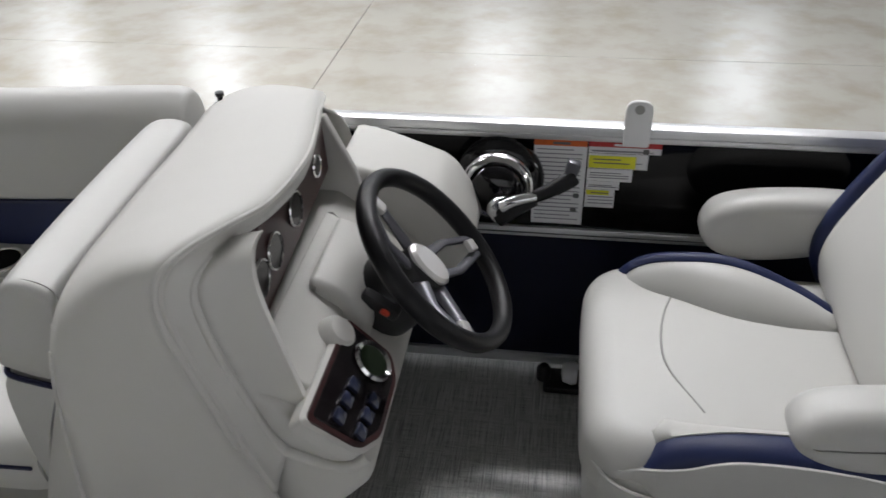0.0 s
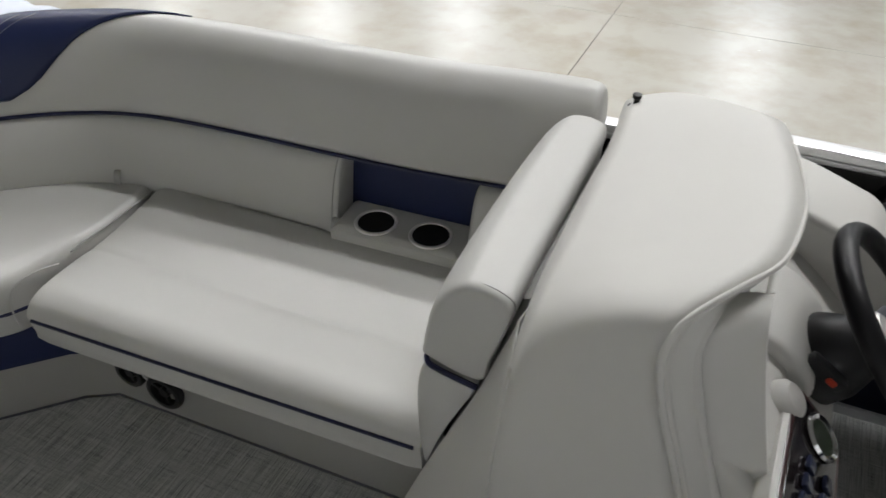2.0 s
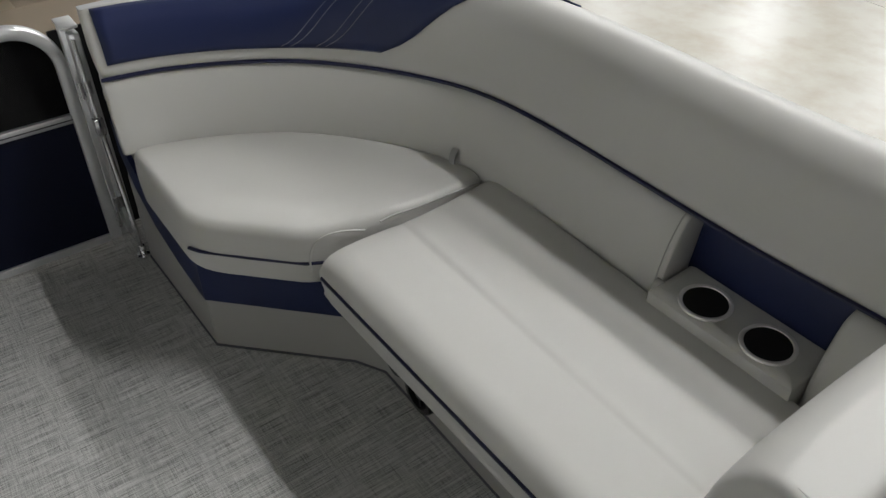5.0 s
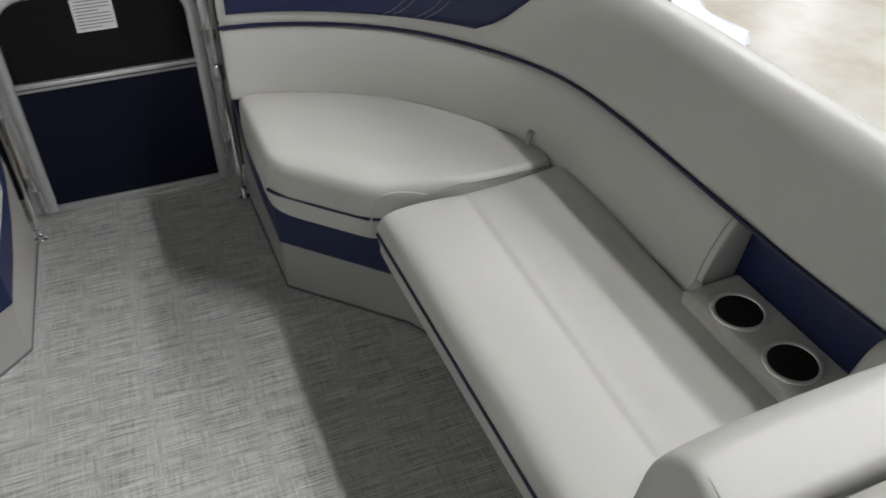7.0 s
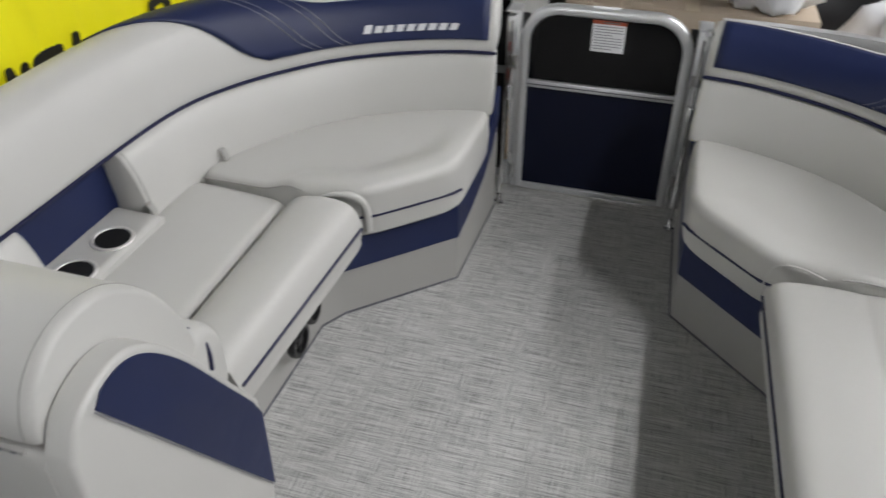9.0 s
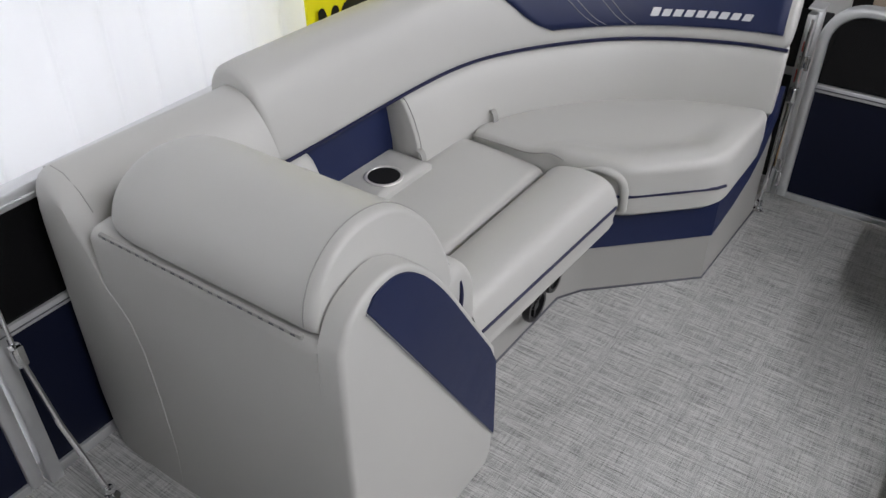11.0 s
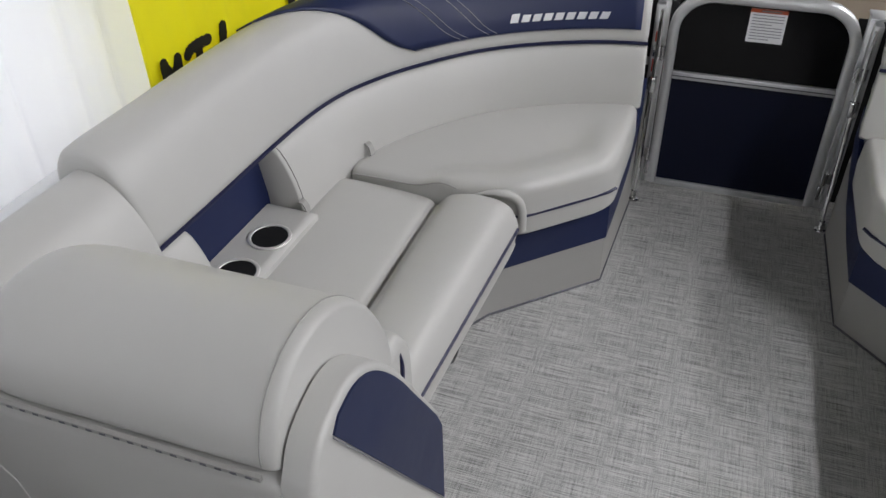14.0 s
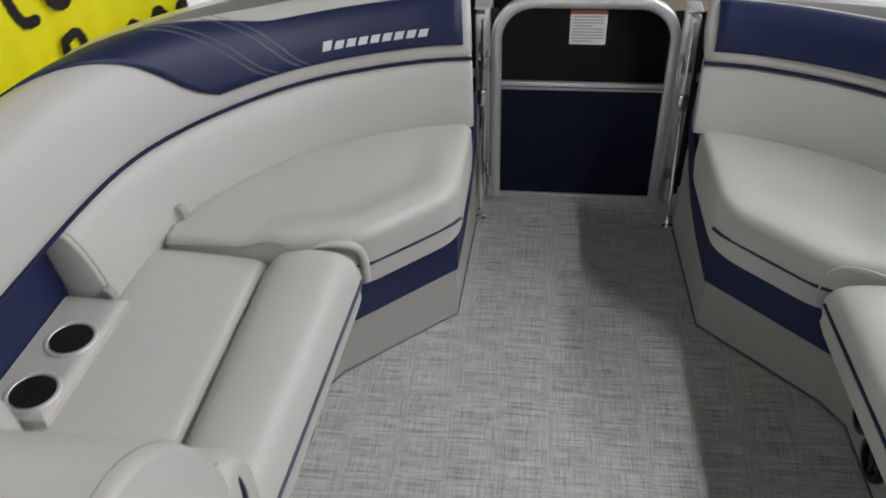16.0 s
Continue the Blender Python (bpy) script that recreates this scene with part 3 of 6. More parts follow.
    prof = curve_points([(0.92, 0.27, 0), (0.932, 0.335 + lip, 0), (0.922, 0.366 + lip, 0), (0.895, 0.378 + lip, 0), (0.80, 0.380 + 0.3 * lip, 0), (0.715, 0.380 - 0.005 * rise, 0), (0.683, 0.380 - 0.013 * rise, 0), (0.668, 0.380 - 0.028 * rise, 0), (0.655, 0.380 - 0.012 * rise, 0), (0.630, 0.380 + 0.014 * rise, 0), (0.575, 0.380 + 0.028 * rise, 0), (0.520, 0.377 + 0.027 * rise, 0), (0.487, 0.366 + 0.018 * rise, 0), (0.470, 0.345, 0), (0.468, 0.325, 0), (0.474, 0.285, 0), (0.485, 0.258, 0), (0.60, 0.255, 0), (0.80, 0.255, 0)], 4, True)
    x0, x1 = -0.842, aft
    rows = []
    for k in range(0, 33):
        t = k / 32
        x = x0 + (x1 - x0) * t
        e = min(x - x0, x1 - x)
        q = 1 - 0.10 * (1 - math.sqrt(max(0, 1 - (1 - min(1, e / 0.035)) ** 2)))
        tilt = 0.03 * t
        rows.append([fn(x, 0.70 + (p.x - 0.70) * (0.97 + 0.03 * q) + tilt * max(0, (0.70 - p.x) / 0.23), 0.32 + (p.y - 0.32) * q) for p in prof])
    chaise = part("chaise_cushion", grid(rows, close_v=True), VINYL, L, "light grey vinyl chaise cushion with a raised front roll")
    pipe = [fn(x0 + 0.012 + (x1 - x0 - 0.024) * k / 20, 0.4695 - 0.003 + 0.03 * k / 20, 0.330) for k in range(21)]
    part("piping", tube(pipe, 0.0042, 6), PIPING, chaise, "navy piping")
    # backrest pads
    bow_end = 0.027 if fn is starboard else 0.038

    def tuck(s, d, z):
        # the lower edge lifts over the end of the base at the bow
        return 0.0, 0.088 * (1 - ramp(0.05, 0.17, s)) * min(1.0, max(0.0, (0.46 - z) / 0.16))

    bk = part("backrest", RUN.sweep(BACK, bow_end, S(pocket0), fn, 44, 0.014, tuck, 0.0, 0.08), VINYL, L, "light grey padded backrest")
    part("seam", tube([RUN.place(S(pocket0) - 0.012, d - 0.001, z, fn) for d, z in BACK[1:11]], 0.0013, 5), BASE, bk, "sewn edge seam")
    part("backrest_end_pad", RUN.sweep(BACK, S(pocket1), S(aft + 0.09), fn, 8, 0.02), VINYL, L, "light grey padded backrest beside the cup holders")
    # recess with cup holders
    deep = 0.020 if fn is starboard else 0.024
    back_face = [(deep - 0.002, 0.30), (deep + 0.004, 0.43), (0.040 + 0.4 * deep, 0.570), (0.056 + deep, 0.570), (0.056 + deep, 0.30)]
    part("recess_panel", RUN.sweep(back_face, S(pocket0) - 0.02, S(pocket1) + 0.02, fn, 6, 0), NAVY, L, "navy vinyl recess panel")
    cups = [S(q) for q in cup_x]
    zt, d0, d1 = cup_z, cup_d - 0.049, deep + 0.006
    s0, s1, mid = S(pocket0) + 0.004, S(pocket1) - 0.004, (cups[0] + cups[1]) / 2
    bm = bmesh.new()
    for c, a, b in ((cups[0], s0, mid), (cups[1], mid, s1)):
        # rectangle of the tray round one round hole
        rows = [[], [], [], [], [], []]
        turns = [2 * math.pi * k / 44 for k in range(44)] + [math.atan2(y, x) % (2 * math.pi) for x in (b - c, a - c) for y in (d1 - cup_d, d0 - cup_d)]
        for q in sorted(turns):
            co, si = math.cos(q), math.sin(q)
            fs = ((b - c) if co > 0 else (c - a)) / max(1e-6, abs(co))
            fd = ((d1 - cup_d) if si > 0 else (cup_d - d0)) / max(1e-6, abs(si))
            f = min(fs, fd)
            rows[0].append(RUN.place(c + co * f, cup_d + si * f + 0.0, 0.33, fn))
            rows[1].append(RUN.place(c + co * f, cup_d + si * f, zt - 0.006, fn))
            ps = min(max(c + co * f, a + (0 if a == mid else 0.006)), b - (0 if b == mid else 0.006))
            pd = min(max(cup_d + si * f, d0 + 0.006), d1 - 0.006)
            rows[2].append(RUN.place(ps, pd, zt, fn))
            pt, pe = min(max(ps, a + (0 if a == mid else 0.014)), b - (0 if b == mid else 0.014)), min(max(pd, d0 + 0.015), d1 - 0.006)
            rows[3].append(RUN.place(pt, pe, zt + 0.003, fn))
            rows[4].append(RUN.place(c + co * 0.0425, cup_d + si * 0.0425, zt + 0.003, fn))
            rows[5].append(RUN.place(c + co * 0.0425, cup_d + si * 0.0425, 0.31, fn))
        add_grid(bm, rows, close_v=True, cap=False)
    tr = part("cup_tray", bm, VINYL, L, "light grey moulded tray", angle=30)
    for s in cups:
        c = RUN.place(s, cup_d, zt + 0.003, fn)
        ring = bmesh.new()
        add_grid(ring, [[c + Vector(((0.0445 + 0.0045 * math.cos(q)) * math.cos(a), (0.0445 + 0.0045 * math.cos(q)) * math.sin(a), 0.0015 + 0.003 * math.sin(q))) for q in (2 * math.pi * j / 8 for j in range(8))] for a in (2 * math.pi * i / 36 for i in range(36))], close_u=True, close_v=True)
        cup = part("cup_holder", ring, BRIGHT, L, "round cup holder with a polished rim")
        part("cup_well", lathe([(0.042, 0.002), (0.0395, -0.004), (0.037, -0.075), (0.0, -0.078), (0.0, -0.080), (0.039, -0.078), (0.0415, -0.004)][:4], Matrix.Translation(c), 32), CUPBLACK, cup, "dark cup well")
    # bolster with navy accent
    helm_side = fn is starboard

    def lie(s, d, z):
        # the crest sinks towards the bow end
        x = RUN.at(s)[0].x
        dd, dz = settle(s, d, z) if helm_side else (0.0, 0.0)
        sink = 0.076 * (1 - ramp(-1.36, -1.13, x)) if helm_side else 0.040 * (1 - ramp(-1.35, -1.03, x))
        return dd, dz - sink * min(1.0, max(0.0, (z - 0.575) / 0.17))

    bol = part("bolster", RUN.sweep(BOLSTER, bow_end, S(bolster_end), fn, 56, 0.03, lie, 0.03 if helm_side else 0.0), VINYL, L, "light grey rolled top bolster")
    part("piping", tube([RUN.place(s, -0.003, 0.559 + (settle(s, 0, 0.559)[1] if helm_side else 0.0), fn) for s in (bow_end + (S(bolster_end) - bow_end) * k / 60 for k in range(61))], 0.005, 6), PIPING, bol, "navy piping")

    def on_bolster(s, d, z):
        dd, dz = lie(s, d, z)
        return RUN.place(s, d + dd, z + dz, fn)

    def edge_s(q):
        # the front edge of the accent leans aft as it climbs
        return S(-1.155) + 0.26 * q + 0.12 * q * q - 0.035 * max(0.0, 1 - (q - 0.128) / 0.16) ** 2

    rows, lift = [], 0.0035
    for k in range(33):
        a = k / 32
        row = []
        for j in range(13):
            q = j / 12
            top = 0.66 - (0.15 if helm_side else 0.27) * min(1, max(0, (a - 0.15) / 0.3))
            u = 0.085 + (top - 0.085) * q
            s = edge_s(u / 0.66) * (1 - a) + (bow_end + 0.022) * a
            d, z = skin(u, lift)
            row.append(on_bolster(s, d, z))
        rows.append(row)
    bm = bmesh.new()
    vs = add_grid(bm, rows, cap=False)
    acc = part("accent_panel", bm, NAVY, bol, "navy vinyl accent panel", recalc=True)
    md = acc.modifiers.new("thickness", "SOLIDIFY")
    md.thickness, md.offset = 0.004, 0.0
    for q0 in (0.20, 0.235, 0.33, 0.365):
        pts = []
        for j in range(15):
            u = 0.10 + 0.42 * j / 14
            s = (edge_s(u / 0.66)) * (1 - q0) + (bow_end + 0.022) * q0 - 0.02
            d, z = skin(u, lift + 0.0025)
            pts.append(on_bolster(s, d, z))
        part("stitching", tube(pts, 0.0006 if helm_side else 0.0010, 5), THREAD, acc, "pale stitched seam")
    pts = []
    for k in range(60):
        d, z = skin(0.085, lift + 0.002)
        pts.append(on_bolster(edge_s(0.129) * (1 - k / 59) + (bow_end + 0.022) * k / 59, d, z + 0.002))
    part("stitching", tube(pts, 0.0006 if helm_side else 0.0010, 5), THREAD, acc, "pale stitched seam")
    if crease > 0.01:
        # maker's mark on the accent, as plain slanted bars
        for k in range(9):
            s0 = S(-1.345) - 0.010 - 0.0295 * k
            bm = bmesh.new()
            rows = []
            for q in range(4):
                u = 0.158 + (0.054 - (0.010 if k else 0.0)) * q / 3
                row = []
                for w, lf in ((-0.0105, 0.002), (0.0105, 0.002), (0.0105, 0.0045), (-0.0105, 0.0045)):
                    d, z = skin(u, lift + lf)
                    row.append(on_bolster(s0 + w - 0.008 * q / 3, d, z))
                rows.append(row)
            add_grid(bm, rows, close_v=True)
            part("emblem_bar", bm, EMBLEM, acc, "silver-white emblem bar")
    # pull straps at the cushion's rear edge
    for s, z in ((S(-0.956), 0.408), (S(pocket0 + 0.002), 0.405)):
        bm = bmesh.new()
        rows = []
        for q in range(9):
            ang = math.pi * q / 8
            off = -0.016 * math.sin(ang)
            zz = z + 0.026 * math.cos(ang)
            rows.append([RUN.place(s + w, -0.058 + off + th, zz, fn) for w, th in ((-0.009, 0), (0.009, 0), (0.009, 0.003), (-0.009, 0.003))])
        add_grid(bm, rows, close_v=True)
        part("pull_strap", bm, BASE, L, "short grey fabric pull strap")
    # folded black table bracket under the chaise
    c = fn(-0.655, 0.585, 0.0)
    sgn = 1 if c.y > 0 else -1
    bm = bmesh.new()
    for dx, dz, w in ((-0.042, 0.012, 0.036), (0.048, -0.012, 0.044)):
        m = Matrix.Translation((c.x + dx, c.y - sgn * 0.03, 0.140 + dz)) @ Matrix.Rotation(radians(90), 4, "X")
        add_lathe(bm, [(w - 0.010, -0.010), (w, -0.010), (w + 0.003, -0.005), (w + 0.003, 0.005), (w, 0.010), (w - 0.010, 0.010)], m, 22)
        add_lathe(bm, [(0.0, -0.007), (0.012, -0.007), (0.014, 0.0), (0.012, 0.007), (0.0, 0.007)], m, 14)
        for k in range(3):
            add_box(bm, (0.008, -0.005, -0.004), (w - 0.006, 0.005, 0.004), 0.001, 1, m @ Matrix.Rotation(radians(35 + 120 * k), 4, "Z"))
    add_box(bm, (c.x - 0.055, c.y - 0.022, 0.125), (c.x + 0.065, c.y + 0.010, 0.150), 0.005)
    br = part("bracket", bm, BLACK, L, "folded black plastic bracket under the chaise")
    part("bracket_pin", tube([(c.x - 0.09, c.y - sgn * 0.028, 0.20), (c.x + 0.01, c.y - sgn * 0.03, 0.15)], 0.006, 8), CHROME, br, "chrome pin")
    return L


SL = lounge(starboard, 0.05, -0.362, -0.055, (-0.270, -0.140), -0.044, 0.430, 0.002, 0.165, "light grey vinyl bow lounge beside the helm console", "bow lounges")
PL = lounge(port, -0.245, -0.655, -0.335, (-0.525, -0.392), -0.048, 0.408, 0.024, -0.245, "light grey bow lounge with rolled headrest and navy side panel", "bow lounges")


def slab_between(profile, fn, v0, v1, bevel=0.0, seg=3, far=True):
    """Extrudes an (x, z) profile from v0 to v1, with rounded rims."""
    o = [Vector(p) for p in profile]
    if area2(o) < 0:
        o.reverse()
    rows = []
    if bevel:
        for k in range(seg):
            q = math.pi / 2 * k / seg
            rows.append((inset_outline(o, bevel * (1 - math.sin(q))), v0 + bevel * (1 - math.cos(q))))
        rows.append((o, v0 + bevel))
        rows.append((o, v1 - bevel if far else v1))
        for k in range(seg if far else 0):
            q = math.pi / 2 * (seg - 1 - k) / seg
            rows.append((inset_outline(o, bevel * (1 - math.sin(q))), v1 - bevel * (1 - math.cos(q))))
    else:
        rows = [(o, v0), (o, v1)]
    return grid([[fn(p[0], v, p[1]) for p in r] for r, v in rows], close_v=True)


# port lounge: aft end unit with headrest
def port_end():
    fn = port
    arc = [(p.x, p.y) for p in curve_points([(-0.23, 0.335, 0), (-0.14, 0.480, 0), (-0.058, 0.610, 0), (0.008, 0.688, 0), (0.065, 0.722, 0), (0.12, 0.722, 0), (0.172, 0.698, 0), (0.203, 0.648, 0)], 6)]
    cheek = [(0.205, 0.002), (-0.205, 0.002), (-0.228, 0.03), (-0.235, 0.10), (-0.234, 0.30)] + arc + [(0.207, 0.5), (0.207, 0.2)]
    part("side_panel", slab_between(cheek, fn, 0.450, 0.493, 0.010, 5, False), VINYL, PL, "light grey upholstered side panel")
    # navy patch on the side panel, from its padded rim down to a straight seam
    rim = inset_outline([Vector(p) for p in arc], -0.012)
    patch = [(0.142, 0.690)] + [(p.x, p.y) for p in reversed(rim[1:32])] + [(-0.229, 0.30), (-0.230, 0.20), (-0.230, 0.084), (-0.10, 0.294), (0.04, 0.524)]
    acc = part("accent_panel", slab_between(patch, fn, 0.4470, 0.4525, 0.0), NAVY, PL, "navy vinyl side accent")
    seam = [Vector((0.142, 0.688)).lerp(Vector((-0.229, 0.084)), k / 39) for k in range(40)]
    part("stitching", tube([fn(p.x + 0.004, 0.4468, p.y + 0.002) for p in seam], 0.0011, 5), THREAD, acc, "stitched seam")
    core = rounded_outline([(0.207, 0.002), (0.207, 0.652), (0.10, 0.655), (-0.19, 0.40), (-0.19, 0.002)], [0.0, 0.03, 0.05, 0.05, 0.0])
    part("end_body", slab_between([(min(p[0], 0.2060), p[1]) for p in core], fn, 0.4931, 0.990, 0.0), VINYL, PL, "light grey vinyl end body")
    # outer shoulder that carries on from the bolster
    sect = smooth_profile([(-0.022, 0.540), (-0.006, 0.600), (0.022, 0.655), (0.060, 0.698), (0.105, 0.713), (0.14, 0.702), (0.160, 0.66), (0.166, 0.5), (0.166, 0.02), (0.05, 0.004), (-0.075, 0.02), (-0.078, 0.4)], 3)
    rows = []
    s0, s1 = RUN.where_x(-0.243), RUN.where_x(0.2072)
    for k in range(30):
        s = s0 + (s1 - s0) * k / 29 if k < 22 else s1 - 0.045 * (1 - math.sin(math.pi / 2 * (k - 22) / 7))
        if k < 22:
            s = s0 + (s1 - 0.045 - s0) * k / 22
        e = max(0, s - (s1 - 0.045)) / 0.045
        q = 0.045 * (1 - math.sqrt(max(0, 1 - e * e)))
        row = []
        for d, z in sect:
            dn = -q * ramp(0.02, 0.10, d)
            zn = -q * ramp(0.45, 0.62, z)
            p = RUN.place(s, d + dn, z + zn, fn)
            p.x = min(p.x, 0.2072)
            row.append(p)
        rows.append(row)
    part("shoulder", grid(rows, close_v=True), VINYL, PL, "light grey outer shoulder roll")
    part("seam", tube([RUN.place(s1 - 0.040, d, z + 0.0015, fn) for d, z in ((0.020, 0.650), (0.042, 0.682), (0.08, 0.7085), (0.115, 0.711), (0.145, 0.698))], 0.0012, 5), BASE, PL, "fine sewn seam")
    # headrest roll on a piano hinge
    sec = [(p.x, p.y) for p in curve_points([(0.197, 0.662, 0), (0.194, 0.705, 0), (0.168, 0.752, 0), (0.115, 0.785, 0), (0.05, 0.789, 0), (-0.017, 0.764, 0), (-0.087, 0.698, 0), (-0.140, 0.602, 0), (-0.160, 0.52, 0), (-0.150, 0.455, 0), (-0.06, 0.45, 0), (0.08, 0.60, 0), (0.17, 0.655, 0)], 5, True)]
    rows = []
    v0, v1 = 0.497, 0.965
    cx, cz = 0.06, 0.66
    for k in range(40):
        t = k / 39
        v = v0 + (v1 - v0) * (1 - math.cos(math.pi * t)) / 2
        e0, e1 = v - v0, v1 - v
        q = 1.0
        if e0 < 0.020:
            q = 1 - 0.085 * (1 - math.sqrt(max(0, 1 - (1 - e0 / 0.020) ** 2)))
        if e1 < 0.10:
            q = 1 - 0.55 * (1 - math.sqrt(max(0, 1 - (1 - e1 / 0.10) ** 2)))
        rows.append([fn(cx + (x - cx) * (q * 0.5 + 0.5 if e1 < 0.1 else q), v, 0.655 + (z - 0.655) * q) for x, z in sec])
    hd = part("headrest", grid(rows, close_v=True), VINYL, PL, "light grey rolled headrest")
    part("seam", tube([fn(cx + (x - cx) * 1.001, v0 + 0.020, 0.655 + (z - 0.655) * 1.001) for x, z in sec[1:42]], 0.0013, 5), BASE, hd, "sewn end seam")
    pad = smooth_profile([(-0.220, 0.365), (-0.230, 0.44), (-0.218, 0.515), (-0.178, 0.550), (-0.12, 0.53), (-0.11, 0.42), (-0.15, 0.365)], 4)
    rows = []
    for k in range(25):
        v = 0.495 + (0.93 - 0.495) * (1 - math.cos(math.pi * k / 24)) / 2
        e = min(v - 0.495, 0.93 - v)
        q = 1 - 0.25 * (1 - math.sqrt(max(0, 1 - (1 - min(1, e / 0.03)) ** 2)))
        rows.append([fn(-0.17 + (x + 0.17) * q, v, 0.45 + (z - 0.45) * q) for x, z in pad])
    lp = part("lower_back_pad", grid(rows, close_v=True), VINYL, PL, "light grey lower back pad")
    part("piping", tube(curve_points([fn(-0.172, 0.4945, 0.455), fn(-0.175, 0.4945, 0.490), fn(-0.174, 0.500, 0.520), fn(-0.170, 0.515, 0.543), fn(-0.166, 0.56, 0.549), fn(-0.166, 0.75, 0.549), fn(-0.164, 0.92, 0.546)], 5), 0.005, 6), PIPING, lp, "navy piping")
    hg = part("hinge", slab_between([(0.2035, 0.652), (0.2095, 0.653), (0.2105, 0.6565), (0.2095, 0.660), (0.2035, 0.661)], fn, 0.515, 0.955, 0.0), BASE, PL, "long grey piano hinge")
    gap = box((-0.0012, -0.0046, -0.0020), (0.0008, 0.0046, 0.0020), 0)
    slots = [part("hinge_gap", gap, GREYPLASTIC, hg)]
    slots += [new("hinge_gap", slots[0].data) for k in range(20)]
    for k, ob in enumerate(slots):
        ob.parent, ob.matrix_parent_inverse = hg, world_of(hg).inverted()
        ob.matrix_basis = Matrix.Translation(fn(0.2098, 0.53 + 0.0205 * k, 0.6565))


port_end()


# starboard lounge: chaise back against the console
def starboard_end():
    fn = starboard

    def pad(section, v0, v1, rim, ease):
        """A cushion of one (x, z) section from v0 to v1, rounded by rim at its near end and by ease at its far end."""
        sec = [(p.x, p.y) for p in curve_points([(x, z, 0) for x, z in section], 5, True)]
        cx, cz = sum(x for x, z in sec) / len(sec), sum(z for x, z in sec) / len(sec)
        rows = []
        for k in range(40):
            t = k / 39
            v = v0 + (v1 - v0) * (t * t * (3 - 2 * t))
            e0, e1, q = v - v0, v1 - v, 1.0
            if e0 < rim:
                q = 1 - 0.10 * (1 - math.sqrt(max(0, 1 - (1 - e0 / rim) ** 2)))
            if e1 < ease:
                q = 1 - 0.25 * (1 - math.sqrt(max(0, 1 - (1 - e1 / ease) ** 2)))
            rows.append([fn(cx + (x - cx) * q - 0.014 * t * ramp(0.06, 0.14, x) - 0.022 * math.sin(math.pi * t) ** 0.6 * ramp(0.60, 0.68, z) * (1 - ramp(0.10, 0.19, x)), v - 0.16 * max(0, 1 - e0 / 0.2) * max(0, x - 0.06), cz + (z - cz) * q + 0.010 * t) for x, z in sec])
        return grid(rows, close_v=True), sec, (cx, cz)

    upper = [(0.062, 0.554), (0.056, 0.580), (0.068, 0.635), (0.100, 0.694), (0.130, 0.730), (0.152, 0.741), (0.184, 0.740), (0.207, 0.727), (0.203, 0.690), (0.178, 0.610), (0.158, 0.553)]
    bm, sec, (cx, cz) = pad(upper, 0.506, 1.045, 0.012, 0.05)
    bk = part("chaise_back", bm, VINYL, SL, "light grey rolled chaise back")
    part("seam", tube([fn(cx + (x - cx) * 1.0, 0.5175 - 0.15 * max(0, x - 0.06), cz + (z - cz) * 1.0) for x, z in sec[3:38]], 0.0015, 5), BASE, bk, "sewn end seam")
    lower = [(0.056, 0.290), (0.047, 0.360), (0.044, 0.440), (0.048, 0.510), (0.062, 0.541), (0.110, 0.546), (0.154, 0.541), (0.128, 0.475), (0.095, 0.395), (0.068, 0.315)]
    bm, low, _ = pad(lower, 0.502, 1.03, 0.014, 0.03)
    part("lower_back_pad", bm, VINYL, SL, "light grey lower back pad")
    part("piping", tube(curve_points([fn(0.060, 0.90, 0.552), fn(0.058, 0.60, 0.552), fn(0.057, 0.53, 0.551), fn(0.064, 0.506, 0.549), fn(0.085, 0.4985, 0.547), fn(0.120, 0.493, 0.546), fn(0.156, 0.489, 0.544)], 4), 0.005, 6), PIPING, bk, "navy piping")
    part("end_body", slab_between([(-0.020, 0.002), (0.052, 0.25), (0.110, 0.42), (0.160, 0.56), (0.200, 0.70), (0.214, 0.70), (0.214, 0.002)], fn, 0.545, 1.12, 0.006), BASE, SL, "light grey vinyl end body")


starboard_end()

# ---- helm console ----
CON = thing("helm_console", (0.45, 0.8, 0), "light grey moulded helm console with hooded dash", "boat console")
FRONT = [(0.200, 1.205, 0.0), (0.200, 1.205, 0.60), (0.196, 1.185, 0.712), (0.200, 1.11, 0.738), (0.212, 1.0, 0.747), (0.218, 0.90, 0.750), (0.219, 0.80, 0.752), (0.221, 0.70, 0.752), (0.224, 0.60, 0.752), (0.226, 0.53, 0.748), (0.229, 0.47, 0.735), (0.230, 0.432, 0.705), (0.227, 0.412, 0.655), (0.222, 0.403, 0.58), (0.216, 0.400, 0.50), (0.208, 0.400, 0.38), (0.203, 0.400, 0.30), (0.198, 0.401, 0.2), (0.195, 0.402, 0.0)]
AFT = [(0.47, 1.205, 0.0), (0.47, 1.205, 0.60), (0.415, 1.170, 0.725), (0.442, 1.083, 0.790), (0.486, 0.97, 0.838), (0.512, 0.85, 0.858), (0.535, 0.73, 0.862), (0.537, 0.65, 0.863), (0.524, 0.56, 0.863), (0.486, 0.495, 0.862), (0.450, 0.443, 0.856), (0.428, 0.412, 0.838), (0.419, 0.400, 0.79), (0.434, 0.398, 0.72), (0.459, 0.398, 0.64), (0.486, 0.398, 0.555), (0.524, 0.402, 0.455), (0.565, 0.41, 0.25), (0.565, 0.42, 0.0)]
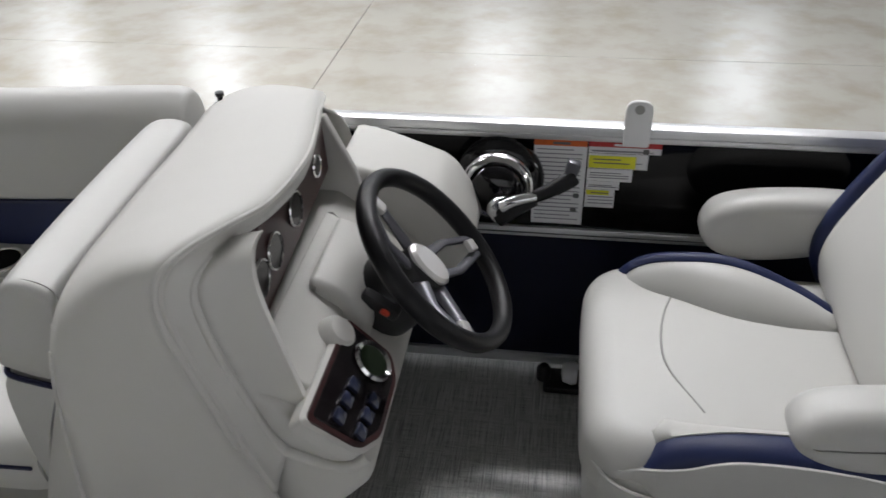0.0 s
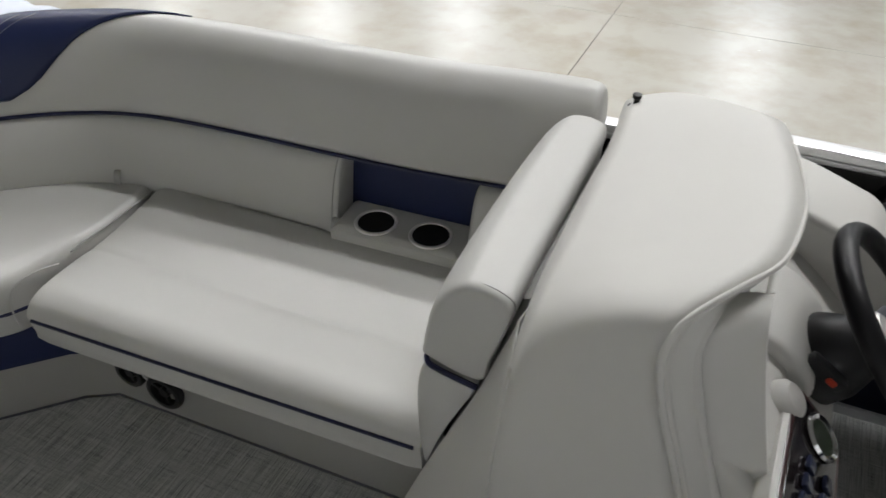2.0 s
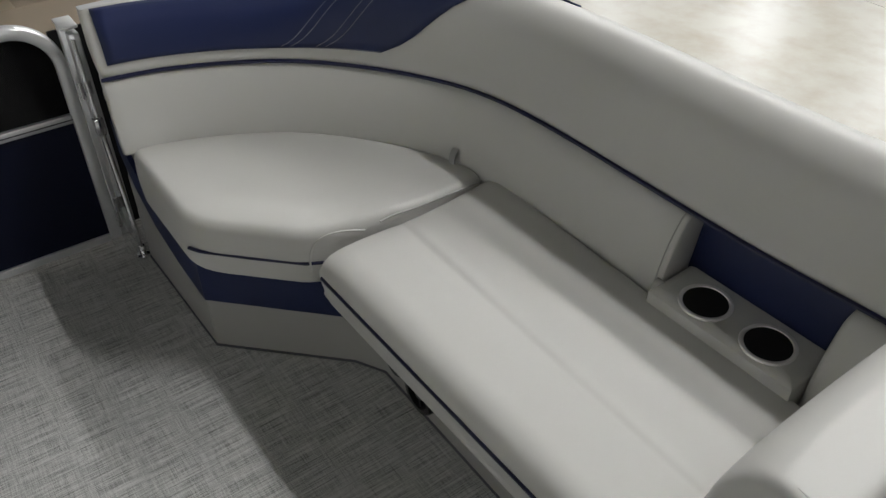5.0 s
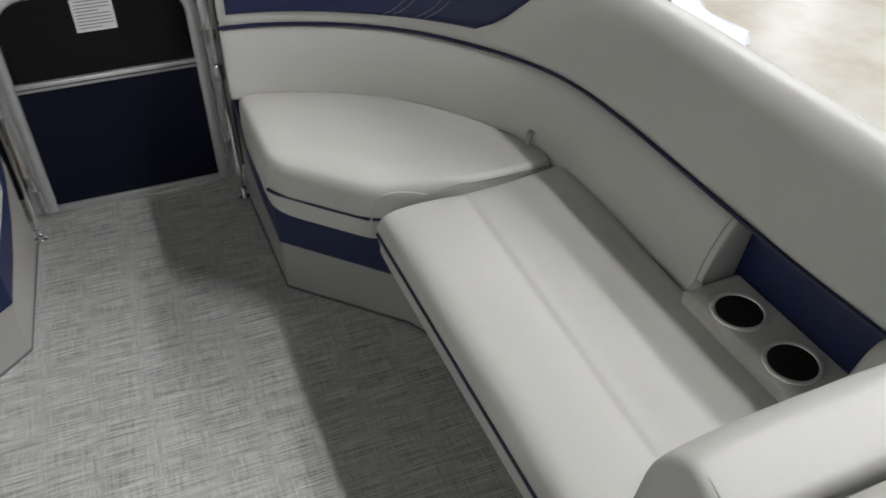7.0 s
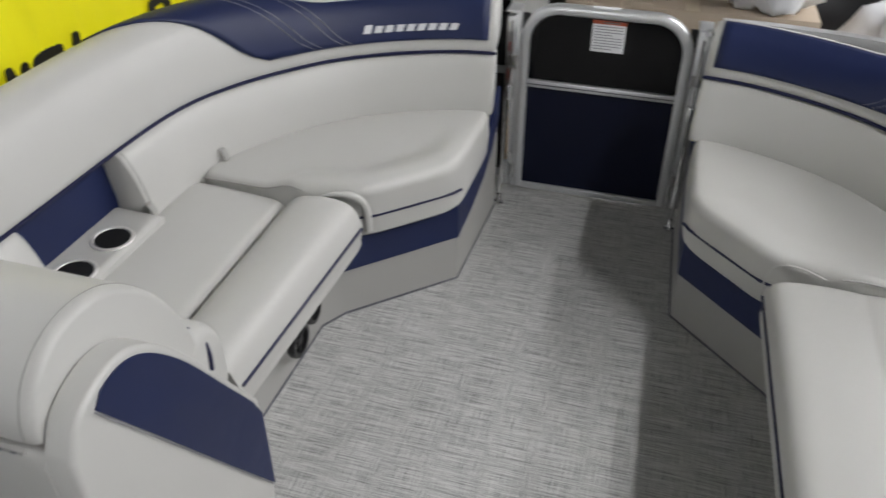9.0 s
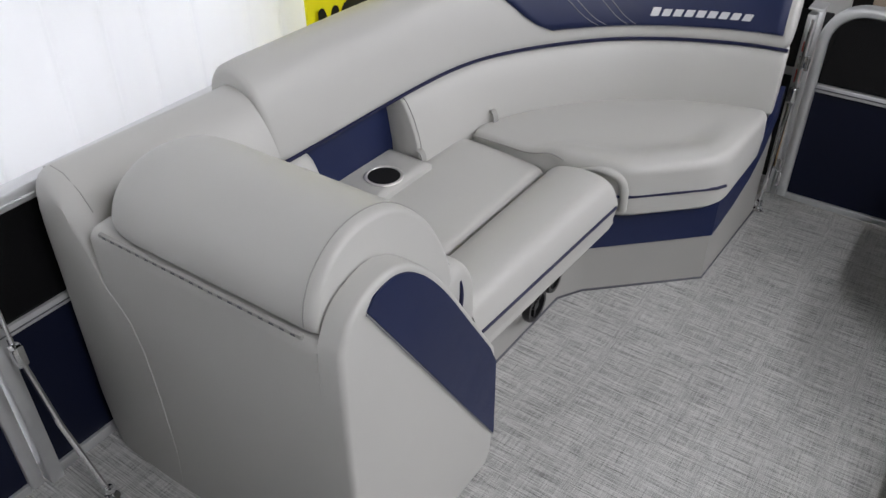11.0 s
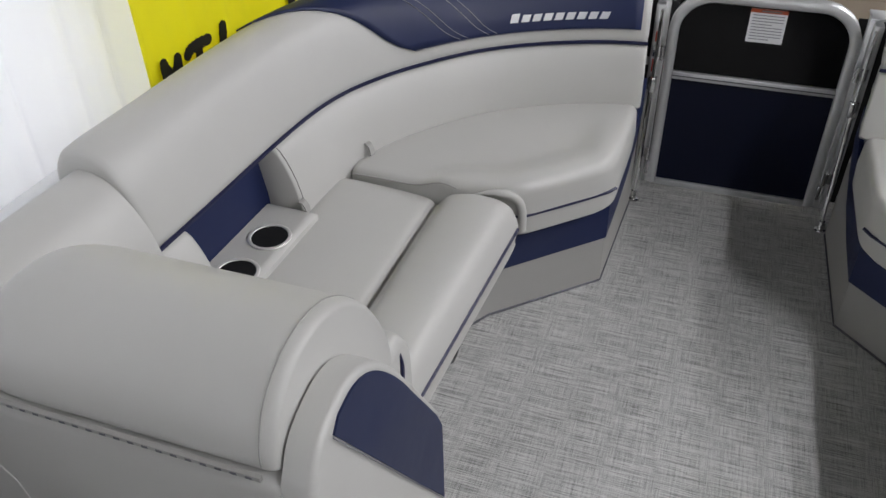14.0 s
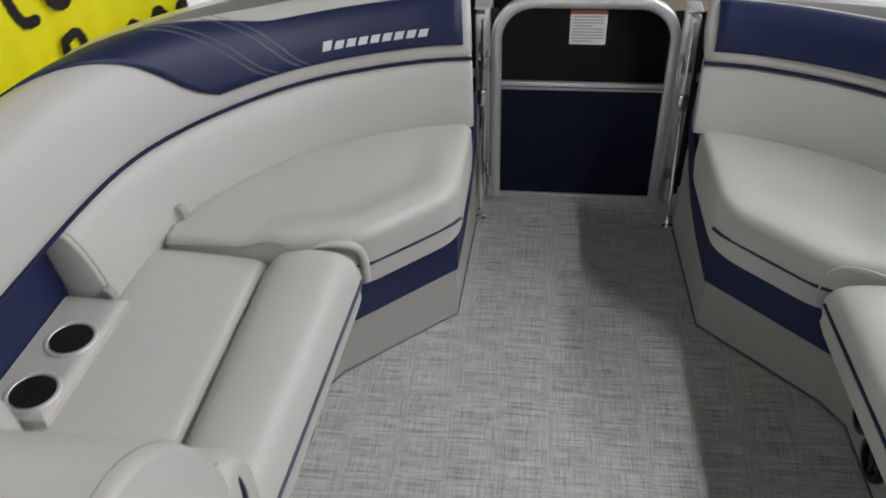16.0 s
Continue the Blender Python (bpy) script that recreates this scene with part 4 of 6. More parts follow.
INNER = [(0.478, 0.96, 0.808), (0.503, 0.85, 0.826), (0.524, 0.73, 0.830), (0.525, 0.655, 0.830), (0.508, 0.578, 0.828), (0.476, 0.510, 0.826), (0.462, 0.458, 0.821), (0.456, 0.430, 0.800), (0.467, 0.420, 0.745), (0.488, 0.420, 0.67), (0.509, 0.420, 0.61), (0.528, 0.420, 0.56), (0.548, 0.420, 0.528)]
LIPLINE = [(0.522, 0.515, 0.842), (0.523, 0.478, 0.835), (0.529, 0.456, 0.80), (0.544, 0.449, 0.735), (0.564, 0.447, 0.655), (0.582, 0.445, 0.585), (0.594, 0.443, 0.555), (0.612, 0.440, 0.540)]
_f = curve_points(FRONT, 5)
_a = curve_points(AFT, 5)


def bulge(a, b, t):
    p = a.lerp(b, t)
    top = max(0.0, min(1.0, (min(a.z, b.z) - 0.55) / 0.15))
    return p + Vector((0, 0, 0.028 * top * 4 * t * (1 - t)))


def solid(ob, t, offset=-1.0):
    md = ob.modifiers.new("thickness", "SOLIDIFY")
    md.thickness, md.offset = t, offset
    return ob


solid(part("shell", grid([[bulge(a, b, t / 10) for t in range(11)] for a, b in zip(_f, _a)]), SHELL, CON, "light grey textured console shell", angle=50), 0.006)
# front return of the console: leans forward towards the floor beside the lounge
_lean = curve_points([(0.214, 0.492, 0.706), (0.207, 0.490, 0.680), (0.186, 0.486, 0.620), (0.160, 0.484, 0.545), (0.112, 0.487, 0.425), (0.062, 0.492, 0.300), (0.000, 0.506, 0.130), (-0.046, 0.520, 0.0)], 5)
_side = curve_points([(0.2290, 0.440, 0.716), (0.2292, 0.424, 0.690), (0.2265, 0.411, 0.650), (0.2200, 0.402, 0.560), (0.2080, 0.3985, 0.400), (0.2025, 0.3990, 0.295), (0.1965, 0.4000, 0.130), (0.1950, 0.4010, 0.0)], 5)
solid(part("front_return", grid([[a + Vector((0.004, 0.03, 0)), a, a.lerp(b, 0.08) + Vector((0, -0.003, 0)), a.lerp(b, 0.5) + Vector((0, -0.003, 0)), a.lerp(b, 0.94) + Vector((0, -0.002, 0)), b] for a, b in zip(_lean, _side)]), SHELL, CON, "light grey slanted front panel", angle=35), 0.004)
part("return_edge", tube([p + Vector((0.001, 0.0005, 0)) for p in _side[6:]], 0.0035, 8), SHELL, CON, "moulded panel edge")
# flange between the hood's edge and the recessed dash surround, with a rolled outer bead
_b, _i = curve_points(AFT[4:17], 5), curve_points(INNER, 5)
rows = []
for a, c in zip(_b, _i):
    d = c - a
    rows.append([a, a.lerp(c, 0.14) + Vector((0.004, -0.002, 0.001)), a.lerp(c, 0.30), a.lerp(c, 0.80), c + Vector((0.004, -0.003, 0.0)), c + d.normalized() * 0.006 + Vector((-0.004, 0.002, 0))])
solid(part("flange", grid(rows), SHELL, CON, "light grey hood flange", angle=35), 0.004, 0.0)
part("hood_bead", tube([p + Vector((0.001, -0.0005, 0)) for p in _b[4:56]], [0.003 + 0.0025 * ramp(24, 38, k) for k in range(52)], 10), SHELL, CON, "rolled edge of the hood")
part("hood_bead", tube(_i[16:], 0.0066, 10), SHELL, CON, "rolled inner edge of the flange")
# wall from the flange's inner edge to the dash opening
rows = []
for a, b in zip(curve_points(INNER[5:], 5), curve_points(LIPLINE, 5)):
    rows.append([a, a.lerp(b, 0.25) + Vector((0, 0.006, 0)), a.lerp(b, 0.6) + Vector((0, 0.006, 0)), b, b + Vector((0.0, 0.010, -0.004))])
solid(part("inner_wall", grid(rows), SHELL, CON, "grey recessed dash surround", angle=45), 0.004, 0.0)
part("hood_bead", tube(curve_points([(0.545, 0.421, 0.530), (0.578, 0.420, 0.517), (0.615, 0.421, 0.506), (0.648, 0.424, 0.512), (0.662, 0.430, 0.522)], 5), 0.0088, 10), SHELL, CON, "rolled lower rim of the dash")
# starboard cheek that carries the hood
part("hood_cheek", slab_between([(0.40, 0.62), (0.40, 0.80), (0.486, 0.80), (0.535, 0.69), (0.55, 0.62)], starboard, 0.955, 0.975, 0.006), SHELL, CON, "grey hood support")
# dash block
dash = rounded_outline([(0.500, 0.648), (0.600, 0.572), (0.672, 0.505), (0.664, 0.470), (0.610, 0.408), (0.48, 0.405), (0.30, 0.405), (0.30, 0.648)], [0.012, 0.02, 0.03, 0.03, 0.02, 0, 0, 0])
step = rounded_outline([(0.502, 0.664), (0.516, 0.660), (0.583, 0.612), (0.573, 0.58), (0.502, 0.58)], [0.004, 0.012, 0.012, 0.01, 0])
part("dash_step", slab_between(step, starboard, 0.462, 0.86, 0.012, 3), SHELL, CON, "raised upper step of the dash")
part("boss", lathe([(0.0, 0.030), (0.022, 0.028), (0.030, 0.020), (0.034, 0.0), (0.034, -0.02), (0.0, -0.02)], facing((0.578, 0.588, 0.602), (0.70, 0, 0.714)), 20), SHELL, CON, "small raised round boss")
part("dash", slab_between(dash, starboard, 0.424, 1.10, 0.016, 4), SHELL, CON, "light grey sloped dash")
low = rounded_outline([(0.26, 0.002), (0.26, 0.41), (0.52, 0.41), (0.50, 0.002)], [0, 0, 0.02, 0])
part("lower_body", slab_between(low, starboard, 0.46, 1.18, 0.01), SHELL, CON, "light grey lower console body")
# hump beside the wheel for the throttle
hump = rounded_outline([(0.49, 0.46), (0.49, 0.695), (0.56, 0.680), (0.690, 0.632), (0.725, 0.580), (0.758, 0.505), (0.72, 0.45)], [0.02, 0.02, 0.06, 0.05, 0.03, 0.03, 0.04])
part("throttle_pod", slab_between(hump, starboard, 0.975, 1.165, 0.016, 4), SHELL, CON, "light grey pod beside the wheel")
pod = rounded_outline([(0.52, 0.50), (0.528, 0.672), (0.575, 0.652), (0.63, 0.59), (0.60, 0.50)], [0.01, 0.02, 0.04, 0.03, 0.03])
part("wheel_pod", slab_between(pod, starboard, 0.645, 0.84, 0.014, 4), SHELL, CON, "raised pod behind the wheel")
# burl strip with gauges under the hood
GU = curve_points([(0.480 + 0.004 * (0.94 - y) / 0.46, y, 0.800) for y in (0.94, 0.80, 0.68, 0.60, 0.54, 0.50, 0.478)], 6)
GL = curve_points([(0.484 + 0.006 * (0.94 - y) / 0.46, y, 0.700 - 0.045 * (0.94 - y) / 0.46) for y in (0.94, 0.80, 0.68, 0.60, 0.54, 0.50, 0.478)], 6)
strip = part("gauge_strip", grid([[a, a.lerp(b, 0.03) + Vector((0.005, 0, 0)), a.lerp(b, 0.97) + Vector((0.005, 0, 0)), b, b + Vector((-0.01, 0.004, 0)), a + Vector((-0.01, 0.004, 0))] for a, b in zip(GU, GL)], close_v=True), WOODTRIM, CON, "dark burl gauge strip", angle=30)
for _k, _r in ((3, 0.020), (9, 0.030), (16, 0.030), (22, 0.030), (29, 0.026)):
    _c = GU[_k].lerp(GL[_k], 0.5)
    _n = (GU[min(_k + 1, 36)] - GU[max(_k - 1, 0)]).cross(GL[_k] - GU[_k]).normalized()
    if _n.x < 0:
        _n = -_n
    _m = facing(_c + _n * 0.006, _n)
    gb = part("gauge", lathe([(_r - 0.003, 0.0), (_r, 0.0), (_r + 0.001, 0.002), (_r, 0.005), (_r - 0.003, 0.004)], _m, 24), CHROME, strip, "small gauge with chrome bezel")
    part("gauge_face", lathe([(0.0, 0.003), (_r - 0.002, 0.003), (_r - 0.002, 0.001), (0.0, 0.001)], _m, 24), SWITCHBLACK, strip, "black gauge face")
# switch panel on the port shoulder of the dash
_po = rounded_outline([(-0.058, 0.10), (0.035, 0.10), (0.057, 0.06), (0.057, -0.055), (0.03, -0.10), (-0.062, -0.115)], 0.014)


def plate(outline, z0, z1, m, bevel=0.002):
    o = [Vector(p) for p in outline]
    if area2(o) < 0:
        o.reverse()
    rows = [[m @ Vector((p[0], p[1], z)) for p in r] for r, z in ((o, z0), (o, z1 - bevel), (inset_outline(o, bevel), z1))]
    return grid(rows, close_v=True)


# x of the plate runs down the slope, y to starboard
_pm = Matrix.Translation((0.628, 0.520, 0.566)) @ Matrix(((0.70, 0, 0.714, 0), (0, 1, 0, 0), (-0.714, 0, 0.70, 0), (0, 0, 0, 1)))
part("panel_rim", plate([(p[0] * 1.15, p[1] * 1.09) for p in _po], -0.02, 0.010, _pm, 0.006), SHELL, CON, "raised grey rim")
sp = part("switch_panel", plate([(p[0] * 1.05, p[1] * 1.04) for p in _po], 0.0, 0.0115, _pm), WOODTRIM, CON, "dark burl switch panel")
part("switch_plate", plate([(p[0] * 0.92, p[1] * 0.95) for p in _po], 0.011, 0.0130, _pm), SWITCHBLACK, sp, "gloss black switch plate")
_g = _pm @ Matrix.Translation((0.005, 0.055, 0.0125))
part("round_gauge", lathe([(0.026, 0.0), (0.033, 0.0), (0.036, 0.004), (0.033, 0.009), (0.027, 0.006)], _g, 28), CHROME, sp, "round chrome gauge bezel")
part("gauge_face", lathe([(0.0, 0.005), (0.027, 0.005), (0.027, 0.001), (0.0, 0.001)], _g, 28), GAUGEFACE, sp, "green-lit gauge face")
for _i in range(2):
    for _j in range(3):
        part("rocker_switch", box((-0.010, -0.012, 0.0), (0.010, 0.012, 0.009), 0.003, 2, _pm @ Matrix.Translation((-0.020 + 0.04 * _i + 0.003 * _j, -0.082 + 0.034 * _j, 0.0125)) @ Matrix.Rotation(0.15, 4, "Y")), LENS, sp, "glossy rocker switch")
# black peg on the console's outer corner
peg = part("peg", lathe([(0.0, 0.0), (0.016, 0.0), (0.016, 0.004), (0.006, 0.006), (0.006, 0.020), (0.009, 0.022), (0.009, 0.029), (0.0, 0.030)], Matrix.Translation((0.224, 1.11, 0.741)), 14), BLACK, CON, "small black peg")

# steering wheel
_rim, _nrm = Vector((0.720, 0.754, 0.650)), Vector((0.737, 0.055, 0.674)).normalized()
_hub = _rim - _nrm * 0.030
_wm = facing(_hub, _nrm)
WHEEL = part("steering_wheel", grid([[_wm @ Vector(((0.162 + 0.0158 * math.cos(q)) * math.cos(a), (0.162 + 0.0158 * math.cos(q)) * math.sin(a), 0.0178 * math.sin(q) + 0.030)) for q in (2 * math.pi * j / 12 for j in range(12))] for a in (2 * math.pi * i / 48 for i in range(48))], close_u=True, close_v=True), BLACKGRIP, CON, "black padded steering wheel")
part("hub", lathe([(0.0, 0.012), (0.030, 0.010), (0.043, 0.004), (0.046, -0.006), (0.040, -0.03), (0.0, -0.03)], _wm, 28), BLACK, WHEEL, "black wheel hub")
part("hub_cap", plate([(0.032 * math.cos(q), 0.046 * math.sin(q)) for q in (2 * math.pi * k / 28 for k in range(28))], 0.006, 0.017, _wm, 0.006), BRIGHT, WHEEL, "oval bright metal hub cap")
for _mid in (92, 212, 328):
    for _o in (-1, 1):
        a, b = radians(_mid + 34 * _o), radians(_mid + 5 * _o)
        d, e = Vector((math.cos(a), math.sin(a), 0)), Vector((math.cos(b), math.sin(b), 0))
        bm = bmesh.new()
        add_tube(bm, [_wm @ (d * 0.036 + Vector((0, 0, -0.006))), _wm @ (d.lerp(e, 0.55).normalized() * 0.095 + Vector((0, 0, 0.006))), _wm @ (e * 0.154 + Vector((0, 0, 0.028)))], [0.014, 0.0105, 0.011], 10, flat=0.55)
        part("spoke", bm, GREYPLASTIC, WHEEL, "dark grey spoke")
    a = radians(_mid)
    part("spoke_cap", box((-0.014, -0.012, 0.024), (0.014, 0.012, 0.036), 0.004, 2, _wm @ Matrix.Translation((0.138 * math.cos(a), 0.138 * math.sin(a), 0)) @ Matrix.Rotation(a, 4, "Z")), BRIGHT, WHEEL, "bright spoke cap")
col = part("steering_column", tube([_hub - _nrm.normalized() * 0.02, _hub - _nrm.normalized() * 0.07, _hub - _nrm.normalized() * 0.14], [0.046, 0.069, 0.073], 24), BLACK, CON, "black steering column")
part("tilt_lever", box((-0.035, -0.012, -0.012), (0.035, 0.012, 0.012), 0.006, 2, Matrix.Translation((0.634, 0.682, 0.600)) @ Matrix.Rotation(0.6, 4, "Y")), BLACK, col)
part("lever_mark", box((-0.008, -0.004, -0.005), (0.008, 0.003, 0.005), 0.002, 1, Matrix.Translation((0.644, 0.669, 0.594)) @ Matrix.Rotation(0.6, 4, "Y")), REDMARK, col, "small red mark")

# throttle
_tm = facing((0.780, 1.196, 0.545), (0.02, -1.0, 0.03))
TH = part("throttle_box", lathe([(0.0, -0.028), (0.098, -0.028), (0.101, -0.020), (0.099, -0.008), (0.091, 0.004), (0.076, 0.010), (0.060, 0.012), (0.059, 0.030), (0.054, 0.044), (0.042, 0.056), (0.022, 0.062), (0.0, 0.064)], _tm, 40), GLOSSBLACK, CON, "round gloss black throttle housing")
part("trim_ring", lathe([(0.060, 0.008), (0.078, 0.008), (0.0795, 0.014), (0.077, 0.020), (0.0735, 0.021), (0.0715, 0.027), (0.066, 0.032), (0.061, 0.031), (0.060, 0.020)], _tm, 40), CHROME, TH, "polished trim ring")
_hm = facing((0.797, 1.120, 0.524), (0.05, -1.0, 0.10))
part("throttle_hub", lathe([(0.012, 0.016), (0.026, 0.014), (0.032, 0.006), (0.032, -0.018), (0.0, -0.018), (0.0, 0.004), (0.012, 0.004)], _hm, 28), CHROME, TH, "chrome lever hub")
part("hub_bolt", lathe([(0.0, 0.008), (0.010, 0.008), (0.0115, 0.004), (0.0, 0.004)], _hm, 16), BLACK, TH, "black hub bolt")
part("throttle_arm", tube(curve_points([(0.800, 1.112, 0.540), (0.825, 1.108, 0.556), (0.868, 1.112, 0.566)], 5), [0.020 - 0.0007 * k for k in range(11)], 12, flat=0.75), CHROME, TH, "chrome lever arm")
part("arm_boot", tube([(0.790, 1.118, 0.505), (0.826, 1.114, 0.532), (0.866, 1.114, 0.554)], [0.020, 0.016, 0.011], 12), BLACK, TH, "black lower side of the lever")
part("throttle_grip", tube(curve_points([(0.862, 1.112, 0.563), (0.90, 1.124, 0.578), (0.928, 1.134, 0.592), (0.944, 1.140, 0.602)], 4), [0.0125, 0.0135, 0.0145, 0.015, 0.0155, 0.0165, 0.017, 0.0175, 0.0175, 0.018, 0.018, 0.0175, 0.015], 14), BLACKGRIP, TH, "black lever grip")
part("throttle_button", box((-0.014, -0.012, 0.0), (0.014, 0.012, 0.030), 0.005, 2, Matrix.Translation((0.934, 1.142, 0.606)) @ Matrix.Rotation(0.25, 4, "Y")), GREYPLASTIC, TH, "grey trim button on the grip")

# ---- helm chair ----
CH = thing("helm_chair", (1.22, 0.80, 0), "light grey vinyl captain's chair with navy trim", "boat seat")
lower = rounded_outline([(0.985, 0.515), (0.985, 1.115), (1.52, 1.115), (1.52, 0.515)], [0.13, 0.13, 0.06, 0.06], 7)
sk = part("seat_skirt", cushion(lower, 0.215, 0.395, 0.03, starboard, 0.0), VINYL, CH, "light grey lower seat skirt")
part("piping", tube([(p[0], p[1], 0.388) for p in inset_outline(lower, 0.002)], 0.0035, 6, True), VINYL, sk, "grey welt")
st = part("seat", cushion(rounded_outline([(0.972, 0.535), (0.972, 1.075), (1.50, 1.06), (1.50, 0.575)], [0.12, 0.12, 0.03, 0.03], 8), 0.33, 0.458, 0.058, starboard, 0.006), VINYL, CH, "light grey padded seat")
part("seam", tube(curve_points([(1.160, 1.00, 0.459), (1.124, 0.906, 0.4618), (1.108, 0.815, 0.4628), (1.116, 0.735, 0.4625), (1.165, 0.640, 0.459)], 6), 0.0022, 6), BASE, st, "sewn seam across the seat")
# near wing: grey inner slope, navy outer band, grey skirt below it
_nt = curve_points([(1.070, 0.575, 0.420), (1.092, 0.565, 0.462), (1.130, 0.558, 0.486), (1.20, 0.556, 0.502), (1.29, 0.556, 0.504), (1.40, 0.556, 0.495), (1.50, 0.56, 0.48)], 6)
_nb = curve_points([(1.066, 0.545, 0.422), (1.088, 0.530, 0.440), (1.125, 0.520, 0.458), (1.19, 0.516, 0.486), (1.29, 0.514, 0.490), (1.40, 0.514, 0.476), (1.50, 0.514, 0.45)], 6)
part("side_wing", grid([[Vector((t.x, 0.70, 0.36)), Vector((t.x, t.y + 0.055, min(t.z - 0.01, 0.462))), t.lerp(Vector((t.x, t.y + 0.055, 0.462)), 0.4) + Vector((0, 0, 0.008)), t + Vector((0, 0.006, 0.001)), t + Vector((0, 0.004, -0.04)), Vector((t.x, t.y + 0.01, 0.36))] for t in _nt], close_v=True), VINYL, CH, "light grey side wing", angle=70)
part("near_side_band", grid([[t + Vector((0, 0.012, -0.004)), t, t.lerp(b, 0.3) + Vector((0, -0.007, 0.004)), t.lerp(b, 0.7) + Vector((0, -0.007, 0.003)), b, b + Vector((0, 0.02, -0.004))] for t, b in zip(_nt, _nb)], close_v=True), NAVY, CH, "navy side band", angle=70)
_ns = curve_points([(1.004, 0.640, 0.392), (0.998, 0.606, 0.396), (1.014, 0.572, 0.400), (1.042, 0.549, 0.408)], 5)[:-1] + _nb
part("near_skirt", grid([[b + Vector((0, 0.02, 0)), b + Vector((0, -0.001, 0.001)), b.lerp(Vector((b.x, b.y, 0.33)), 0.5) + Vector((-0.002, -0.006, 0)), Vector((b.x, b.y, 0.33)), Vector((b.x, b.y + 0.02, 0.33))] for b in _ns], close_v=True), VINYL, CH, "light grey lower side panel", angle=70)
part("piping", tube([p + Vector((-0.001, -0.002, -0.001)) for p in _ns], 0.0032, 6), VINYL, CH, "grey welt")
for _v, _s in ((1.085, 1), (0.515, -1)):
    arm = [(p.x, p.y) for p in curve_points([(1.205, 0.495, 0), (1.20, 0.535, 0), (1.235, 0.578, 0), (1.34, 0.598, 0), (1.50, 0.594, 0), (1.53, 0.53, 0), (1.44, 0.475, 0), (1.31, 0.452, 0), (1.24, 0.465, 0)], 4, True)]
    if _s > 0:
        part("armrest", slab_between(arm, starboard, 1.075, 1.165, 0.03, 4), VINYL, CH, "light grey padded armrest")
    else:
        part("armrest", slab_between([(x + 0.030, 0.565 + (z - 0.452) * 0.75) for x, z in arm], starboard, 0.43, 0.52, 0.03, 4), VINYL, CH, "light grey padded armrest")
# far side wing that wraps round the seat, with its navy trim
_wt = curve_points([(1.03, 1.03, 0.42), (1.075, 1.015, 0.485), (1.145, 1.0, 0.515), (1.25, 0.985, 0.52), (1.36, 0.945, 0.495), (1.46, 0.885, 0.458)], 6)
_wb = curve_points([(1.045, 0.985, 0.435), (1.09, 0.955, 0.452), (1.15, 0.93, 0.458), (1.246, 0.885, 0.460), (1.342, 0.868, 0.460), (1.44, 0.868, 0.452)], 6)
part("side_wing", grid([[Vector((t.x, t.y + 0.05, 0.33)), Vector((t.x, t.y + 0.035, t.z - 0.025)), t, t.lerp(b, 0.45) + Vector((0, -0.004, 0.010)), b + Vector((0, 0, 0.002)), Vector((b.x, b.y, 0.33))] for t, b in zip(_wt, _wb)], close_v=True), VINYL, CH, "light grey side wing", angle=70)
part("wing_trim", tube([p + Vector((0, 0.004, -0.008)) for p in _wt], 0.0155, 10, flat=0.8), NAVY, CH, "navy trim on the wing")
bkr = [(p.x, p.y) for p in curve_points([(1.50, 0.34, 0), (1.445, 0.42, 0), (1.415, 0.49, 0), (1.422, 0.57, 0), (1.482, 0.70, 0), (1.56, 0.83, 0), (1.615, 0.895, 0), (1.66, 0.86, 0), (1.66, 0.6, 0), (1.60, 0.36, 0)], 4, True)]
part("backrest", slab_between(bkr, starboard, 0.53, 1.07, 0.05, 4), VINYL, CH, "light grey padded backrest")
for _v0, _v1 in ((1.05, 1.095), (0.505, 0.55)):
    part("backrest_trim", slab_between([(x - 0.010 + 0.02 * (z - 0.34), z + 0.004) for x, z in bkr], starboard, _v0, _v1, 0.022, 4), NAVY, CH, "navy backrest side")
part("pedestal", lathe([(0.0, 0.0), (0.16, 0.0), (0.16, 0.012), (0.05, 0.03), (0.04, 0.20), (0.0, 0.20)], Matrix.Translation((1.24, 0.80, 0.0)), 24), ALU, CH, "metal pedestal")

# ---- fence ----


def fence_run(e, x0, x1, y, out, posts, drop=0.0):
    """A straight run of fence along x. out: +1 or -1, the outward side."""
    t = 0.014
    a, b = sorted((y, y + out * 0.03))
    part("top_rail", box((x0, a - 0.004, 0.640 - drop), (x1, b + 0.004, 0.676 - drop), 0.006), ALU, e, "brushed aluminium top rail")
    part("rail_lip", box((x0, a - 0.0075, 0.650 - drop), (x1, b + 0.0075, 0.656 - drop), 0.001, 1), ALU, e)
    part("middle_rail", box((x0, a - 0.002, 0.395), (x1, b + 0.002, 0.420), 0.004), ALU, e, "brushed aluminium middle rail")
    part("rail_groove", box((x0, a - 0.004, 0.4045), (x1, b + 0.004, 0.4075), 0.001, 1), GREYPLASTIC, e)
    part("bottom_rail", box((x0, a - 0.002, 0.012), (x1, b + 0.002, 0.040), 0.004), ALU, e, "brushed aluminium bottom rail")
    part("upper_panel", box((x0, a + 0.008, 0.420), (x1, b - 0.006, 0.640 - drop), 0), BLACKPANEL, e, "gloss black upper panel")
    part("lower_panel", box((x0, a + 0.008, 0.040), (x1, b - 0.006, 0.395), 0), NAVYPANEL, e, "dark navy lower panel")
    for x in posts:
        part("post", box((x - 0.016, a - 0.003, 0.0), (x + 0.016, b + 0.003, 0.640 - drop), 0.004), ALU, e, "square aluminium post")


FS = thing("fence", (0.9, 1.25, 0), "boat fence with black and navy panels in aluminium rails", "boat fence", "boat fences")
